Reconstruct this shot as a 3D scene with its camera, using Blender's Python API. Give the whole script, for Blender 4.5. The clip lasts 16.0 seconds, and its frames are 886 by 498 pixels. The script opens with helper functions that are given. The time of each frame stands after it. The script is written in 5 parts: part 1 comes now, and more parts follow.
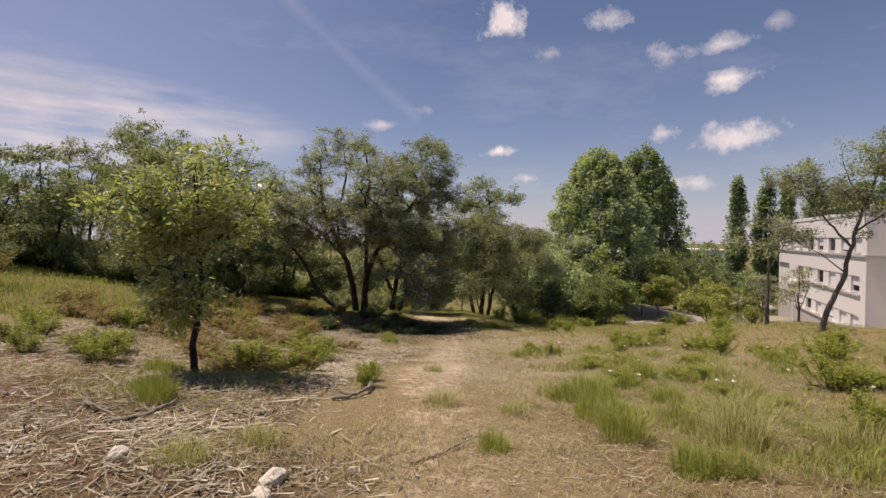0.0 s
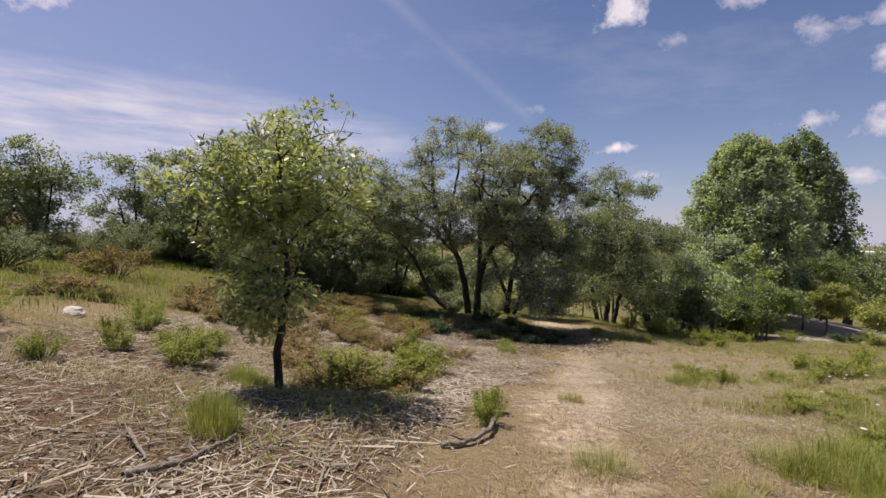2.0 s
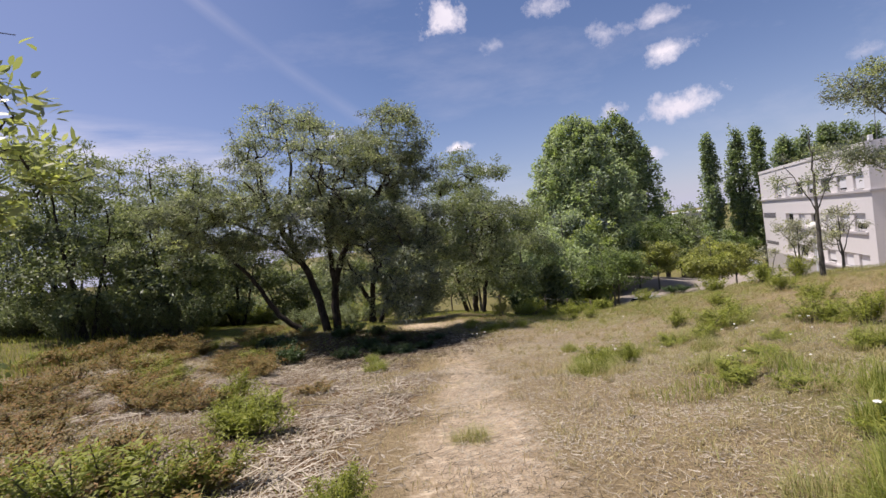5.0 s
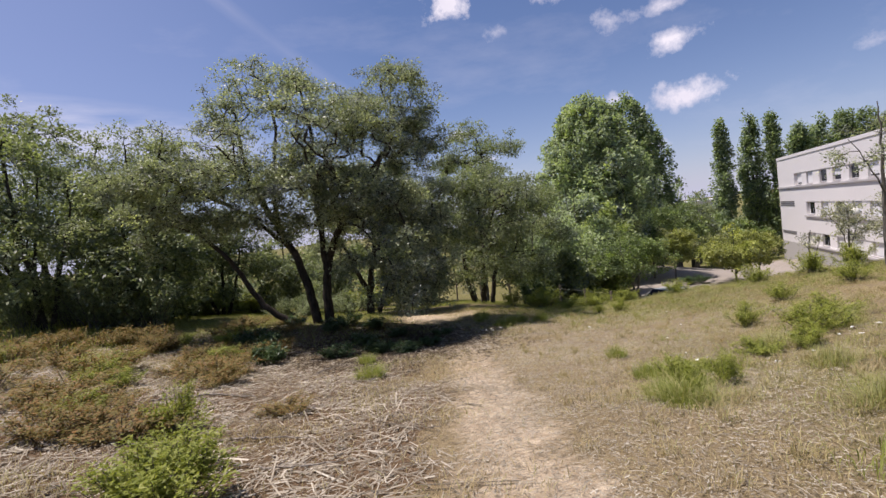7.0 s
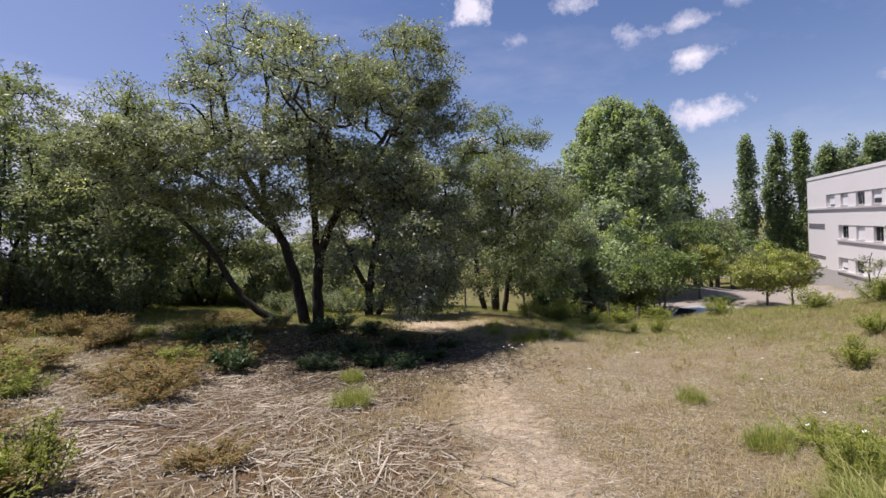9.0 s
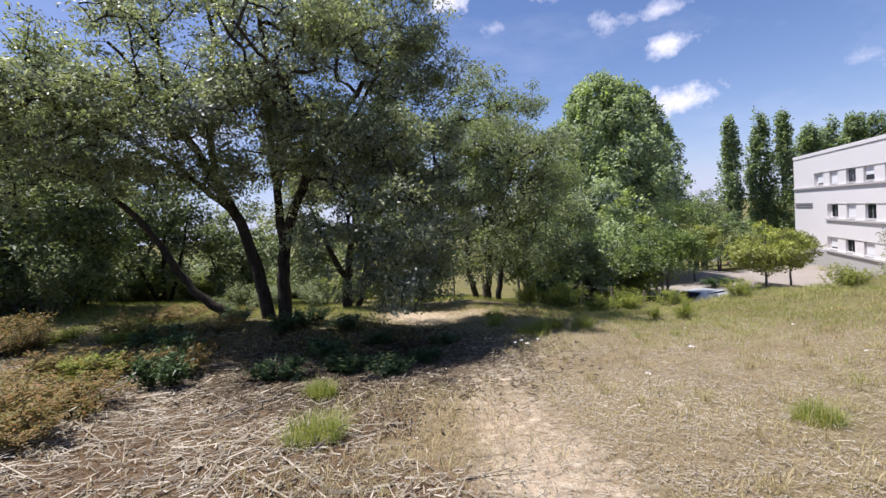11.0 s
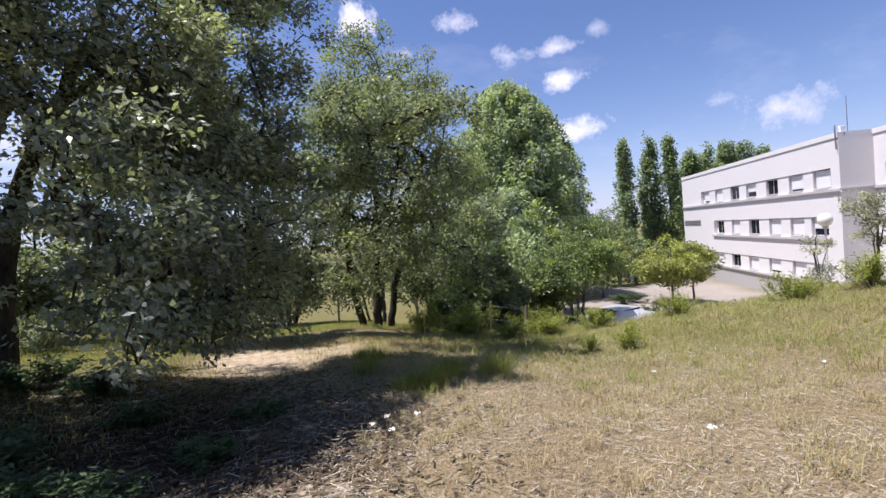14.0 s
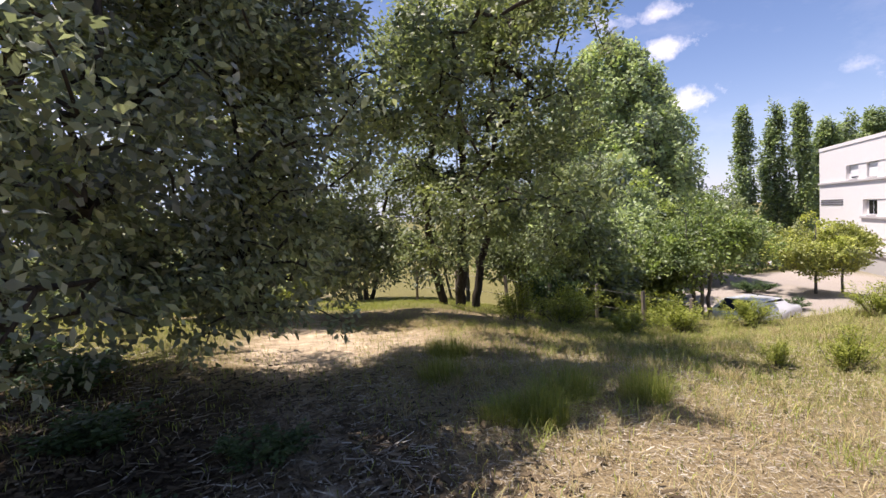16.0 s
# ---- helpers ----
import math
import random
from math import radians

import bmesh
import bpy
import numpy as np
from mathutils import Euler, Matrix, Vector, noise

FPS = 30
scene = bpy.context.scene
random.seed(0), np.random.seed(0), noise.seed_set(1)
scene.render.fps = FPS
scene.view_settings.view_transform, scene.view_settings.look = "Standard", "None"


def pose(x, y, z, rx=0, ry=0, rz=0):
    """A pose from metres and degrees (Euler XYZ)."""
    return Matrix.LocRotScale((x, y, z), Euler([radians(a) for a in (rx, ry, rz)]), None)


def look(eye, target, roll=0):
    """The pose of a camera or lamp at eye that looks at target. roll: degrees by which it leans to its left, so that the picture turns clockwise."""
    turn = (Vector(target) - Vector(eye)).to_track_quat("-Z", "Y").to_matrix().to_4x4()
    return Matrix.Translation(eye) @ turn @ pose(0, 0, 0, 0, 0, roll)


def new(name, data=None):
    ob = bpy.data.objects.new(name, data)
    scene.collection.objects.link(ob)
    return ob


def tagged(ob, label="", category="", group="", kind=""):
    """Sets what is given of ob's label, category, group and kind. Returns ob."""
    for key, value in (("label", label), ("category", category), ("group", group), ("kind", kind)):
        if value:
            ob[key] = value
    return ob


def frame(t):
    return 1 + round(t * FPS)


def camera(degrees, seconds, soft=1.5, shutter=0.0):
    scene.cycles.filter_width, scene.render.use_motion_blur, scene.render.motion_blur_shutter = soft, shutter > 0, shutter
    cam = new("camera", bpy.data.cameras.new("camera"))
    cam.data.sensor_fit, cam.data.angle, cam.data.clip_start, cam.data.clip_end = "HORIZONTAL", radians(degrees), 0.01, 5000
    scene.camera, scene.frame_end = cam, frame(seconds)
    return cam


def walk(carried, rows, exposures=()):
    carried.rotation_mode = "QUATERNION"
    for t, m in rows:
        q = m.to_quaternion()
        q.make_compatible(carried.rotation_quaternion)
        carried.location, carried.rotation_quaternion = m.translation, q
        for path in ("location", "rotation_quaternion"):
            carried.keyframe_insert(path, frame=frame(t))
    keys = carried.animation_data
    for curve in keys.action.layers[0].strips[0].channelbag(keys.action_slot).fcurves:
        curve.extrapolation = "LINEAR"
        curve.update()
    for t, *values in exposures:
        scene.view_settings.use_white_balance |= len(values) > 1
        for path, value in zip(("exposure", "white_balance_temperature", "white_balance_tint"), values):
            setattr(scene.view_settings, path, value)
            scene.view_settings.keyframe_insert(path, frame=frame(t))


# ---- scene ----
cam = camera(85.2, 16.0)
ROWS = [  # t, x, y, z, rx, ry, rz
    (0.0, 0.087, -0.367, 1.621, 88.69, -0.30, 0.53),
    (0.5, -0.010, 0.327, 1.581, 86.85, 2.68, 7.45),
    (1.0, -0.141, 0.977, 1.459, 89.57, 4.30, 18.86),
    (1.5, -0.297, 1.400, 1.395, 93.18, 5.30, 20.83),
    (2.0, -0.401, 1.744, 1.413, 88.75, -0.40, 13.62),
    (2.5, -0.414, 2.061, 1.341, 89.17, 4.37, 10.75),
    (3.0, -0.475, 2.464, 1.289, 87.92, 4.68, 4.57),
    (3.5, -0.536, 2.728, 1.249, 88.64, 4.68, 0.23),
    (6.0, -0.459, 5.921, 0.906, 88.52, 7.76, -3.34),
    (6.5, -0.579, 6.472, 0.852, 88.51, 7.54, -2.21),
    (7.0, -0.639, 7.144, 0.766, 87.17, 6.94, -2.94),
    (7.5, -0.558, 7.815, 0.701, 89.49, 8.37, -4.08),
    (8.0, -0.624, 8.362, 0.630, 87.49, 4.18, -4.34),
    (8.5, -0.645, 9.064, 0.501, 85.71, 2.83, -4.68),
    (9.0, -0.679, 9.692, 0.423, 87.75, 3.43, -1.90),
    (11.5, -0.863, 12.812, -0.096, 86.15, 5.11, -5.91),
    (12.0, -0.607, 13.542, -0.180, 87.33, 6.24, -8.20),
    (12.5, -0.358, 13.887, -0.213, 86.18, 7.01, -11.62),
    (13.0, -0.074, 14.603, -0.362, 86.07, 4.40, -15.78),
    (13.5, 0.285, 15.401, -0.527, 88.02, 4.09, -15.69),
    (14.0, 0.552, 16.128, -0.609, 88.12, 4.56, -14.84),
    (14.5, 0.820, 16.770, -0.654, 86.70, 2.62, -17.34),
    (15.0, 1.098, 17.488, -0.762, 87.31, 5.45, -14.91),
    (15.5, 1.036, 18.315, -0.813, 84.93, 3.72, -7.81),
    (16.0, 0.870, 18.801, -0.973, 86.18, 3.33, -4.73),
]
EXPOSURES = [(0.0, 0.22, 7350, 20), (2.0, 0.26, 6700, 20), (3.5, 0.4, 6550, 20), (6.0, 0.4, 6400, 20), (9.0, 0.44, 6250, 20), (11.5, 0.78, 5950, 17), (12.5, 0.8, 6000, 18), (14.0, 0.8, 5970, 20), (14.7, 0.84, 6200, 21), (16.0, 1.06, 6500, 21)]
walk(cam, [(t, pose(*p)) for t, *p in ROWS], EXPOSURES)

# ---- sky and sun ----
SUN_AZ, SUN_EL = radians(-73), radians(69)
SKY_STRENGTH, SUN_STRENGTH = 0.066, 4.6


def math_node(tree, op, *ins, clamp=False):
    n = tree.nodes.new("ShaderNodeMath")
    n.operation, n.use_clamp = op, clamp
    for k, v in enumerate(ins):
        if isinstance(v, (int, float)):
            n.inputs[k].default_value = v
        else:
            tree.links.new(v, n.inputs[k])
    return n.outputs[0]


def mix_color(tree, fac, a, b, blend="MIX"):
    n = tree.nodes.new("ShaderNodeMix")
    n.data_type, n.blend_type = "RGBA", blend
    for k, v in ((0, fac), (6, a), (7, b)):
        if isinstance(v, (int, float)):
            n.inputs[k].default_value = v
        elif isinstance(v, tuple):
            n.inputs[k].default_value = (*v[:3], 1)
        else:
            tree.links.new(v, n.inputs[k])
    return n.outputs[2]


def noise_node(tree, vector, scale, detail=4, rough=0.55, stretch=None, out=0):
    if stretch:
        m = tree.nodes.new("ShaderNodeMapping")
        m.inputs["Scale"].default_value = stretch
        tree.links.new(vector, m.inputs[0])
        vector = m.outputs[0]
    n = tree.nodes.new("ShaderNodeTexNoise")
    n.inputs["Scale"].default_value, n.inputs["Detail"].default_value, n.inputs["Roughness"].default_value = scale, detail, rough
    tree.links.new(vector, n.inputs["Vector"])
    return n.outputs[out]


def ramp(tree, fac, stops, interpolation="LINEAR"):
    n = tree.nodes.new("ShaderNodeValToRGB")
    n.color_ramp.interpolation = interpolation
    els = n.color_ramp.elements
    while len(els) < len(stops):
        els.new(0.5)
    for e, (p, c) in zip(els, stops):
        e.position, e.color = p, (*c, 1) if len(c) == 3 else c
    tree.links.new(fac, n.inputs[0])
    return n.outputs[0]


def build_world():
    """Clear summer sky with scattered fair-weather clouds and thin cirrus."""
    w = bpy.data.worlds.new("sky")
    scene.world = w
    w.use_nodes = True
    nt = w.node_tree
    sky = nt.nodes.new("ShaderNodeTexSky")
    sky.sky_type, sky.sun_disc = "NISHITA", False
    sky.sun_elevation, sky.sun_rotation = SUN_EL, SUN_AZ
    sky.air_density, sky.dust_density, sky.ozone_density, sky.altitude = 1.0, 0.4, 2.0, 100
    co = nt.nodes.new("ShaderNodeTexCoord").outputs["Generated"]
    sep = nt.nodes.new("ShaderNodeSeparateXYZ")
    nt.links.new(co, sep.inputs[0])
    deg = 57.29578
    az = math_node(nt, "MULTIPLY", math_node(nt, "ARCTAN2", sep.outputs[0], sep.outputs[1]), deg)
    el = math_node(nt, "MULTIPLY", math_node(nt, "ARCSINE", sep.outputs[2]), deg)
    puff = math_node(nt, "SUBTRACT", noise_node(nt, co, 17, 7, 0.66), 0.5)
    # azimuth, elevation, half width, half height (degrees), density
    clouds = [(6.9, 23.8, 4.2, 2.2, 1.0), (18.3, 23.2, 3.4, 1.6, 0.7), (24.5, 19.0, 3.4, 2.0, 0.55), (29.8, 19.2, 3.6, 1.2, 0.6),
              (29.7, 16.1, 4.8, 1.5, 0.7), (23.7, 11.1, 3.0, 1.3, 0.8), (30.3, 10.2, 5.6, 2.0, 0.85), (6.1, 10.2, 3.2, 1.1, 0.9),
              (-7.6, 13.0, 2.4, 0.7, 0.5), (-3.7, 14.8, 2.6, 0.9, 0.35), (26.7, 5.9, 3.8, 1.0, 0.7), (9.8, 7.0, 3.0, 0.9, 0.6),
              (11.7, 20.4, 2.6, 1.2, 0.4), (50.3, 9.6, 5.0, 2.8, 0.6), (45.9, 11.1, 2.0, 1.1, 0.4), (-54.5, 22.6, 4.6, 3.6, 1.0),
              (-57.8, 10.4, 3.6, 1.0, 0.8), (34.0, 20.4, 2.0, 1.1, 0.3), (-12, 40, 9, 4, 0.7), (60, 30, 12, 4, 0.7), (-110, 25, 14, 5, 0.8),
              (140, 30, 16, 6, 0.8), (190, 22, 18, 5, 0.8)]
    cover = None
    for a, e, wd, ht, dens in clouds:
        dx = math_node(nt, "DIVIDE", math_node(nt, "SUBTRACT", az, float(a)), float(wd))
        dy = math_node(nt, "DIVIDE", math_node(nt, "SUBTRACT", el, float(e)), float(ht))
        r = math_node(nt, "SQRT", math_node(nt, "ADD", math_node(nt, "MULTIPLY", dx, dx), math_node(nt, "MULTIPLY", dy, dy)))
        m = math_node(nt, "ADD", math_node(nt, "SUBTRACT", 0.72, r), math_node(nt, "MULTIPLY", puff, 3.1))
        m = math_node(nt, "MULTIPLY", m, 1.5 * dens, clamp=True)
        cover = m if cover is None else math_node(nt, "MAXIMUM", cover, m)
    # cirrus: a broad streaky veil low on the sun's side and thin streaks overhead
    streak = noise_node(nt, co, 3.0, 6, 0.6, stretch=(1.2, 1.2, 9.0))
    veil_y = math_node(nt, "DIVIDE", math_node(nt, "SUBTRACT", el, 11.0), 5.5)
    veil_x = math_node(nt, "DIVIDE", math_node(nt, "ADD", az, 44.0), 30.0)
    veil = math_node(nt, "SUBTRACT", 1.0, math_node(nt, "ADD", math_node(nt, "MULTIPLY", veil_y, veil_y), math_node(nt, "MULTIPLY", veil_x, veil_x)), clamp=True)
    veil = math_node(nt, "MULTIPLY", veil, math_node(nt, "MULTIPLY", math_node(nt, "SUBTRACT", streak, 0.33), 3.2, clamp=True), clamp=True)
    wisps = math_node(nt, "MULTIPLY", math_node(nt, "SUBTRACT", noise_node(nt, co, 2.2, 7, 0.62, stretch=(1.0, 2.2, 3.5)), 0.56), 1.3, clamp=True)
    thin = math_node(nt, "MAXIMUM", math_node(nt, "MULTIPLY", veil, 0.95), math_node(nt, "MULTIPLY", wisps, 0.5))
    # an old vapour trail: distance across it and way along it, in degrees
    ux, uy = 0.803, -0.596
    da, de = math_node(nt, "ADD", az, 17.5), math_node(nt, "SUBTRACT", el, 24.3)
    across = math_node(nt, "ABSOLUTE", math_node(nt, "SUBTRACT", math_node(nt, "MULTIPLY", da, uy), math_node(nt, "MULTIPLY", de, ux)))
    along = math_node(nt, "ADD", math_node(nt, "MULTIPLY", da, ux), math_node(nt, "MULTIPLY", de, uy))
    ends = math_node(nt, "MULTIPLY", math_node(nt, "ADD", along, 8.0, clamp=True), math_node(nt, "SUBTRACT", 18.0, along, clamp=True))
    line = math_node(nt, "MULTIPLY", math_node(nt, "SUBTRACT", 1.0, math_node(nt, "MULTIPLY", across, 1.0), clamp=True), ends)
    line = math_node(nt, "MULTIPLY", line, math_node(nt, "MULTIPLY", noise_node(nt, co, 12, 4), 0.18))
    thin = math_node(nt, "MAXIMUM", thin, line)
    cover = math_node(nt, "MAXIMUM", cover, thin)
    tinted = mix_color(nt, 1.0, sky.outputs[0], (0.95, 0.985, 1.12), "MULTIPLY")
    side = nt.nodes.new("ShaderNodeVectorMath")
    side.operation = "DOT_PRODUCT"
    nt.links.new(co, side.inputs[0])
    side.inputs[1].default_value = (math.sin(SUN_AZ) * 0.94, math.cos(SUN_AZ) * 0.94, 0.34)
    glow = math_node(nt, "MULTIPLY", math_node(nt, "SUBTRACT", side.outputs["Value"], 0.4), 0.6, clamp=True)
    tinted = mix_color(nt, glow, tinted, (5.3, 5.9, 9.0))
    haze = math_node(nt, "POWER", 2.718, math_node(nt, "DIVIDE", math_node(nt, "MAXIMUM", el, 0.0), -5.0))
    tinted = mix_color(nt, math_node(nt, "MULTIPLY", haze, 0.85), tinted, (6.6, 6.9, 8.6))
    shade = ramp(nt, noise_node(nt, co, 9, 4), [(0.3, (8.3, 8.2, 9.2)), (0.7, (11.5, 11.1, 11.4))])
    col = mix_color(nt, cover, tinted, shade)
    bg = nt.nodes["Background"]
    nt.links.new(col, bg.inputs[0])
    bg.inputs[1].default_value = SKY_STRENGTH


build_world()
sun = new("sun", bpy.data.lights.new("sun", "SUN"))
sun.data.energy, sun.data.angle, sun.data.color = SUN_STRENGTH, radians(0.5), (1.0, 0.95, 0.86)
toward = Vector((math.sin(SUN_AZ) * math.cos(SUN_EL), math.cos(SUN_AZ) * math.cos(SUN_EL), math.sin(SUN_EL)))
sun.matrix_world = look(toward * 60, (0, 0, 0))

# ---- materials ----
def material(name):
    m = bpy.data.materials.new(name)
    m.use_nodes = True
    nt = m.node_tree
    return m, nt, nt.nodes["Principled BSDF"]


def coords(nt, kind="Object"):
    return nt.nodes.new("ShaderNodeTexCoord").outputs[kind]


def bump(nt, bsdf, height, strength=0.4, distance=0.02):
    b = nt.nodes.new("ShaderNodeBump")
    b.inputs["Strength"].default_value, b.inputs["Distance"].default_value = strength, distance
    nt.links.new(height, b.inputs["Height"])
    nt.links.new(b.outputs[0], bsdf.inputs["Normal"])


def island(nt):
    return nt.nodes.new("ShaderNodeNewGeometry").outputs["Random Per Island"]


def leaf_material(name, stops, translucent=0.35, rough=0.45, patch=None):
    """Leaves: colour differs from leaf to leaf and, at a larger scale, from bough to bough; part of the light passes through."""
    m, nt, b = material(name)
    col = ramp(nt, island(nt), stops)
    big = noise_node(nt, coords(nt), 0.9, 2)
    col = mix_color(nt, math_node(nt, "MULTIPLY", big, 0.6), col, patch or tuple(c * 1.1 for c in stops[1][1]))
    tone = nt.nodes.new("ShaderNodeAttribute")
    tone.attribute_name = "tone"
    age = math_node(nt, "ADD", tone.outputs["Fac"], 1.0)
    rgb = nt.nodes.new("ShaderNodeCombineXYZ")
    nt.links.new(age, rgb.inputs[0])
    nt.links.new(age, rgb.inputs[1])
    nt.links.new(math_node(nt, "SUBTRACT", 1.0, math_node(nt, "MULTIPLY", tone.outputs["Fac"], 0.1)), rgb.inputs[2])
    col = mix_color(nt, 1.0, col, rgb.outputs[0], "MULTIPLY")
    nt.links.new(col, b.inputs["Base Color"])
    b.inputs["Roughness"].default_value = rough
    b.inputs["Specular IOR Level"].default_value = 0.2
    t = nt.nodes.new("ShaderNodeBsdfTranslucent")
    k = translucent * 2.0
    nt.links.new(mix_color(nt, 1.0, col, (0.98 * k, 1.03 * k, 0.62 * k), "MULTIPLY"), t.inputs[0])
    both = nt.nodes.new("ShaderNodeAddShader")
    nt.links.new(b.outputs[0], both.inputs[0])
    nt.links.new(t.outputs[0], both.inputs[1])
    nt.links.new(both.outputs[0], nt.nodes["Material Output"].inputs[0])
    return m


def bark_material(name, dark, light, scale=9.0):
    m, nt, b = material(name)
    co = coords(nt)
    n = noise_node(nt, co, scale, 6, 0.65, stretch=(1.6, 1.6, 0.35))
    lichen = noise_node(nt, co, 2.3, 3)
    col = ramp(nt, n, [(0.3, dark), (0.7, light)])
    col = mix_color(nt, math_node(nt, "MULTIPLY", math_node(nt, "SUBTRACT", lichen, 0.55), 1.6, clamp=True), col, tuple(2.0 * c for c in light))
    nt.links.new(col, b.inputs["Base Color"])
    b.inputs["Roughness"].default_value = 0.95
    b.inputs["Specular IOR Level"].default_value = 0.15
    bump(nt, b, n, 1.0, 0.06)
    return m


def plain_material(name, color, rough=0.6, metal=0.0, grain=30.0, amount=0.12, relief=0.15):
    m, nt, b = material(name)
    co = coords(nt)
    fine, broad = noise_node(nt, co, grain, 5), noise_node(nt, co, grain * 0.06, 4)
    col = mix_color(nt, math_node(nt, "MULTIPLY", fine, amount), color, tuple(c * 0.45 for c in color))
    col = mix_color(nt, math_node(nt, "MULTIPLY", math_node(nt, "SUBTRACT", broad, 0.4), amount * 2, clamp=True), col, tuple(c * 0.7 for c in color))
    nt.links.new(col, b.inputs["Base Color"])
    b.inputs["Roughness"].default_value, b.inputs["Metallic"].default_value = rough, metal
    bump(nt, b, fine, relief, 0.01)
    return m


def blade_material(name, stops, translucent=0.3, rough=0.6):
    m, nt, b = material(name)
    col = ramp(nt, island(nt), stops)
    patch = noise_node(nt, coords(nt), 0.7, 3)
    col = mix_color(nt, 0.35, col, ramp(nt, patch, [(0.35, stops[0][1]), (0.65, stops[-1][1])]))
    nt.links.new(col, b.inputs["Base Color"])
    b.inputs["Roughness"].default_value = rough
    b.inputs["Specular IOR Level"].default_value = 0.2
    t = nt.nodes.new("ShaderNodeBsdfTranslucent")
    nt.links.new(mix_color(nt, 1.0, col, (1.6 * translucent, 1.6 * translucent, 1.2 * translucent), "MULTIPLY"), t.inputs[0])
    both = nt.nodes.new("ShaderNodeAddShader")
    nt.links.new(b.outputs[0], both.inputs[0])
    nt.links.new(t.outputs[0], both.inputs[1])
    nt.links.new(both.outputs[0], nt.nodes["Material Output"].inputs[0])
    return m


OAK_LEAF = leaf_material("oak_leaf", [(0.0, (0.0711, 0.0829, 0.0502)), (0.5, (0.139, 0.154, 0.0954)), (0.88, (0.226, 0.239, 0.162)), (1.0, (0.377, 0.389, 0.284))], 0.42, 0.42)
THICKET_LEAF = leaf_material("thicket_leaf", [(0.0, (0.0713, 0.0887, 0.0423)), (0.6, (0.115, 0.135, 0.0657)), (1.0, (0.217, 0.231, 0.131))], 0.4, 0.5)
YOUNG_LEAF = leaf_material("young_oak_leaf", [(0.0, (0.101, 0.117, 0.0478)), (0.5, (0.167, 0.184, 0.0782)), (0.9, (0.238, 0.248, 0.12)), (1.0, (0.37, 0.369, 0.239))], 0.5, 0.4)
POPLAR_LEAF = leaf_material("poplar_leaf", [(0.0, (0.135, 0.166, 0.085)), (0.6, (0.205, 0.246, 0.132)), (1.0, (0.33, 0.365, 0.23))], 0.36, 0.6)
DARK_POPLAR_LEAF = leaf_material("dark_poplar_leaf", [(0.0, (0.09, 0.12, 0.055)), (0.6, (0.135, 0.172, 0.082)), (1.0, (0.23, 0.26, 0.145))], 0.36, 0.45)
YELLOW_LEAF = leaf_material("yellow_green_leaf", [(0.0, (0.12, 0.145, 0.04)), (0.6, (0.185, 0.21, 0.06)), (1.0, (0.27, 0.275, 0.09))], 0.36, 0.45, (0.19, 0.18, 0.055))
FRESH_LEAF = leaf_material("fresh_leaf", [(0.0, (0.068, 0.095, 0.03)), (0.6, (0.105, 0.14, 0.046)), (1.0, (0.19, 0.22, 0.085))], 0.34, 0.45)
SUNNY_LEAF = leaf_material("sunny_leaf", [(0.0, (0.10, 0.13, 0.04)), (0.6, (0.155, 0.19, 0.062)), (1.0, (0.25, 0.27, 0.11))], 0.36, 0.45)
PALE_LEAF = leaf_material("pale_leaf", [(0.0, (0.14, 0.15, 0.09)), (0.6, (0.22, 0.22, 0.15)), (1.0, (0.4, 0.39, 0.3))], 0.3, 0.45)
HEATH_LEAF = leaf_material("heath_leaf", [(0.0, (0.085, 0.098, 0.026)), (0.45, (0.15, 0.138, 0.04)), (0.7, (0.2, 0.13, 0.045)), (1.0, (0.235, 0.115, 0.045))], 0.3, 0.6, (0.165, 0.1, 0.038))
SHRUB_LEAF = leaf_material("shrub_leaf", [(0.0, (0.095, 0.117, 0.0176)), (0.5, (0.157, 0.176, 0.0288)), (1.0, (0.247, 0.243, 0.06))], 0.35, 0.55)
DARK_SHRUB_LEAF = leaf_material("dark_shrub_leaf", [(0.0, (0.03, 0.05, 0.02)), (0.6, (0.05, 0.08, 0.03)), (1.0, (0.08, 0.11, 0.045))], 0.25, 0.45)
BARK = bark_material("cork_bark", (0.018, 0.015, 0.011), (0.085, 0.07, 0.056))
GREY_BARK = bark_material("grey_bark", (0.06, 0.055, 0.045), (0.2, 0.185, 0.16))
DRY_BLADE = blade_material("dry_grass_blade", [(0.0, (0.234, 0.177, 0.0921)), (0.45, (0.311, 0.246, 0.129)), (0.8, (0.394, 0.318, 0.178)), (0.9, (0.217, 0.217, 0.0844)), (1.0, (0.188, 0.198, 0.0691))])
MEADOW_BLADE = blade_material("meadow_grass_blade", [(0.0, (0.161, 0.166, 0.0537)), (0.4, (0.262, 0.238, 0.0908)), (0.8, (0.353, 0.299, 0.141)), (1.0, (0.171, 0.204, 0.0618))])
GREEN_BLADE = blade_material("green_grass_blade", [(0.0, (0.095, 0.126, 0.021)), (0.5, (0.152, 0.18, 0.0338)), (1.0, (0.266, 0.252, 0.075))], 0.45)
PALE_STRAW = blade_material("pale_straw", [(0.0, (0.15, 0.119, 0.0752)), (0.4, (0.293, 0.246, 0.17)), (0.8, (0.419, 0.373, 0.277)), (1.0, (0.538, 0.499, 0.404))], 0.0, 0.8)
WOOD_CHIP = blade_material("wood_debris", [(0.0, (0.07, 0.053, 0.033)), (0.4, (0.19, 0.152, 0.102)), (0.75, (0.36, 0.305, 0.22)), (1.0, (0.58, 0.52, 0.41))], 0.0, 0.85)
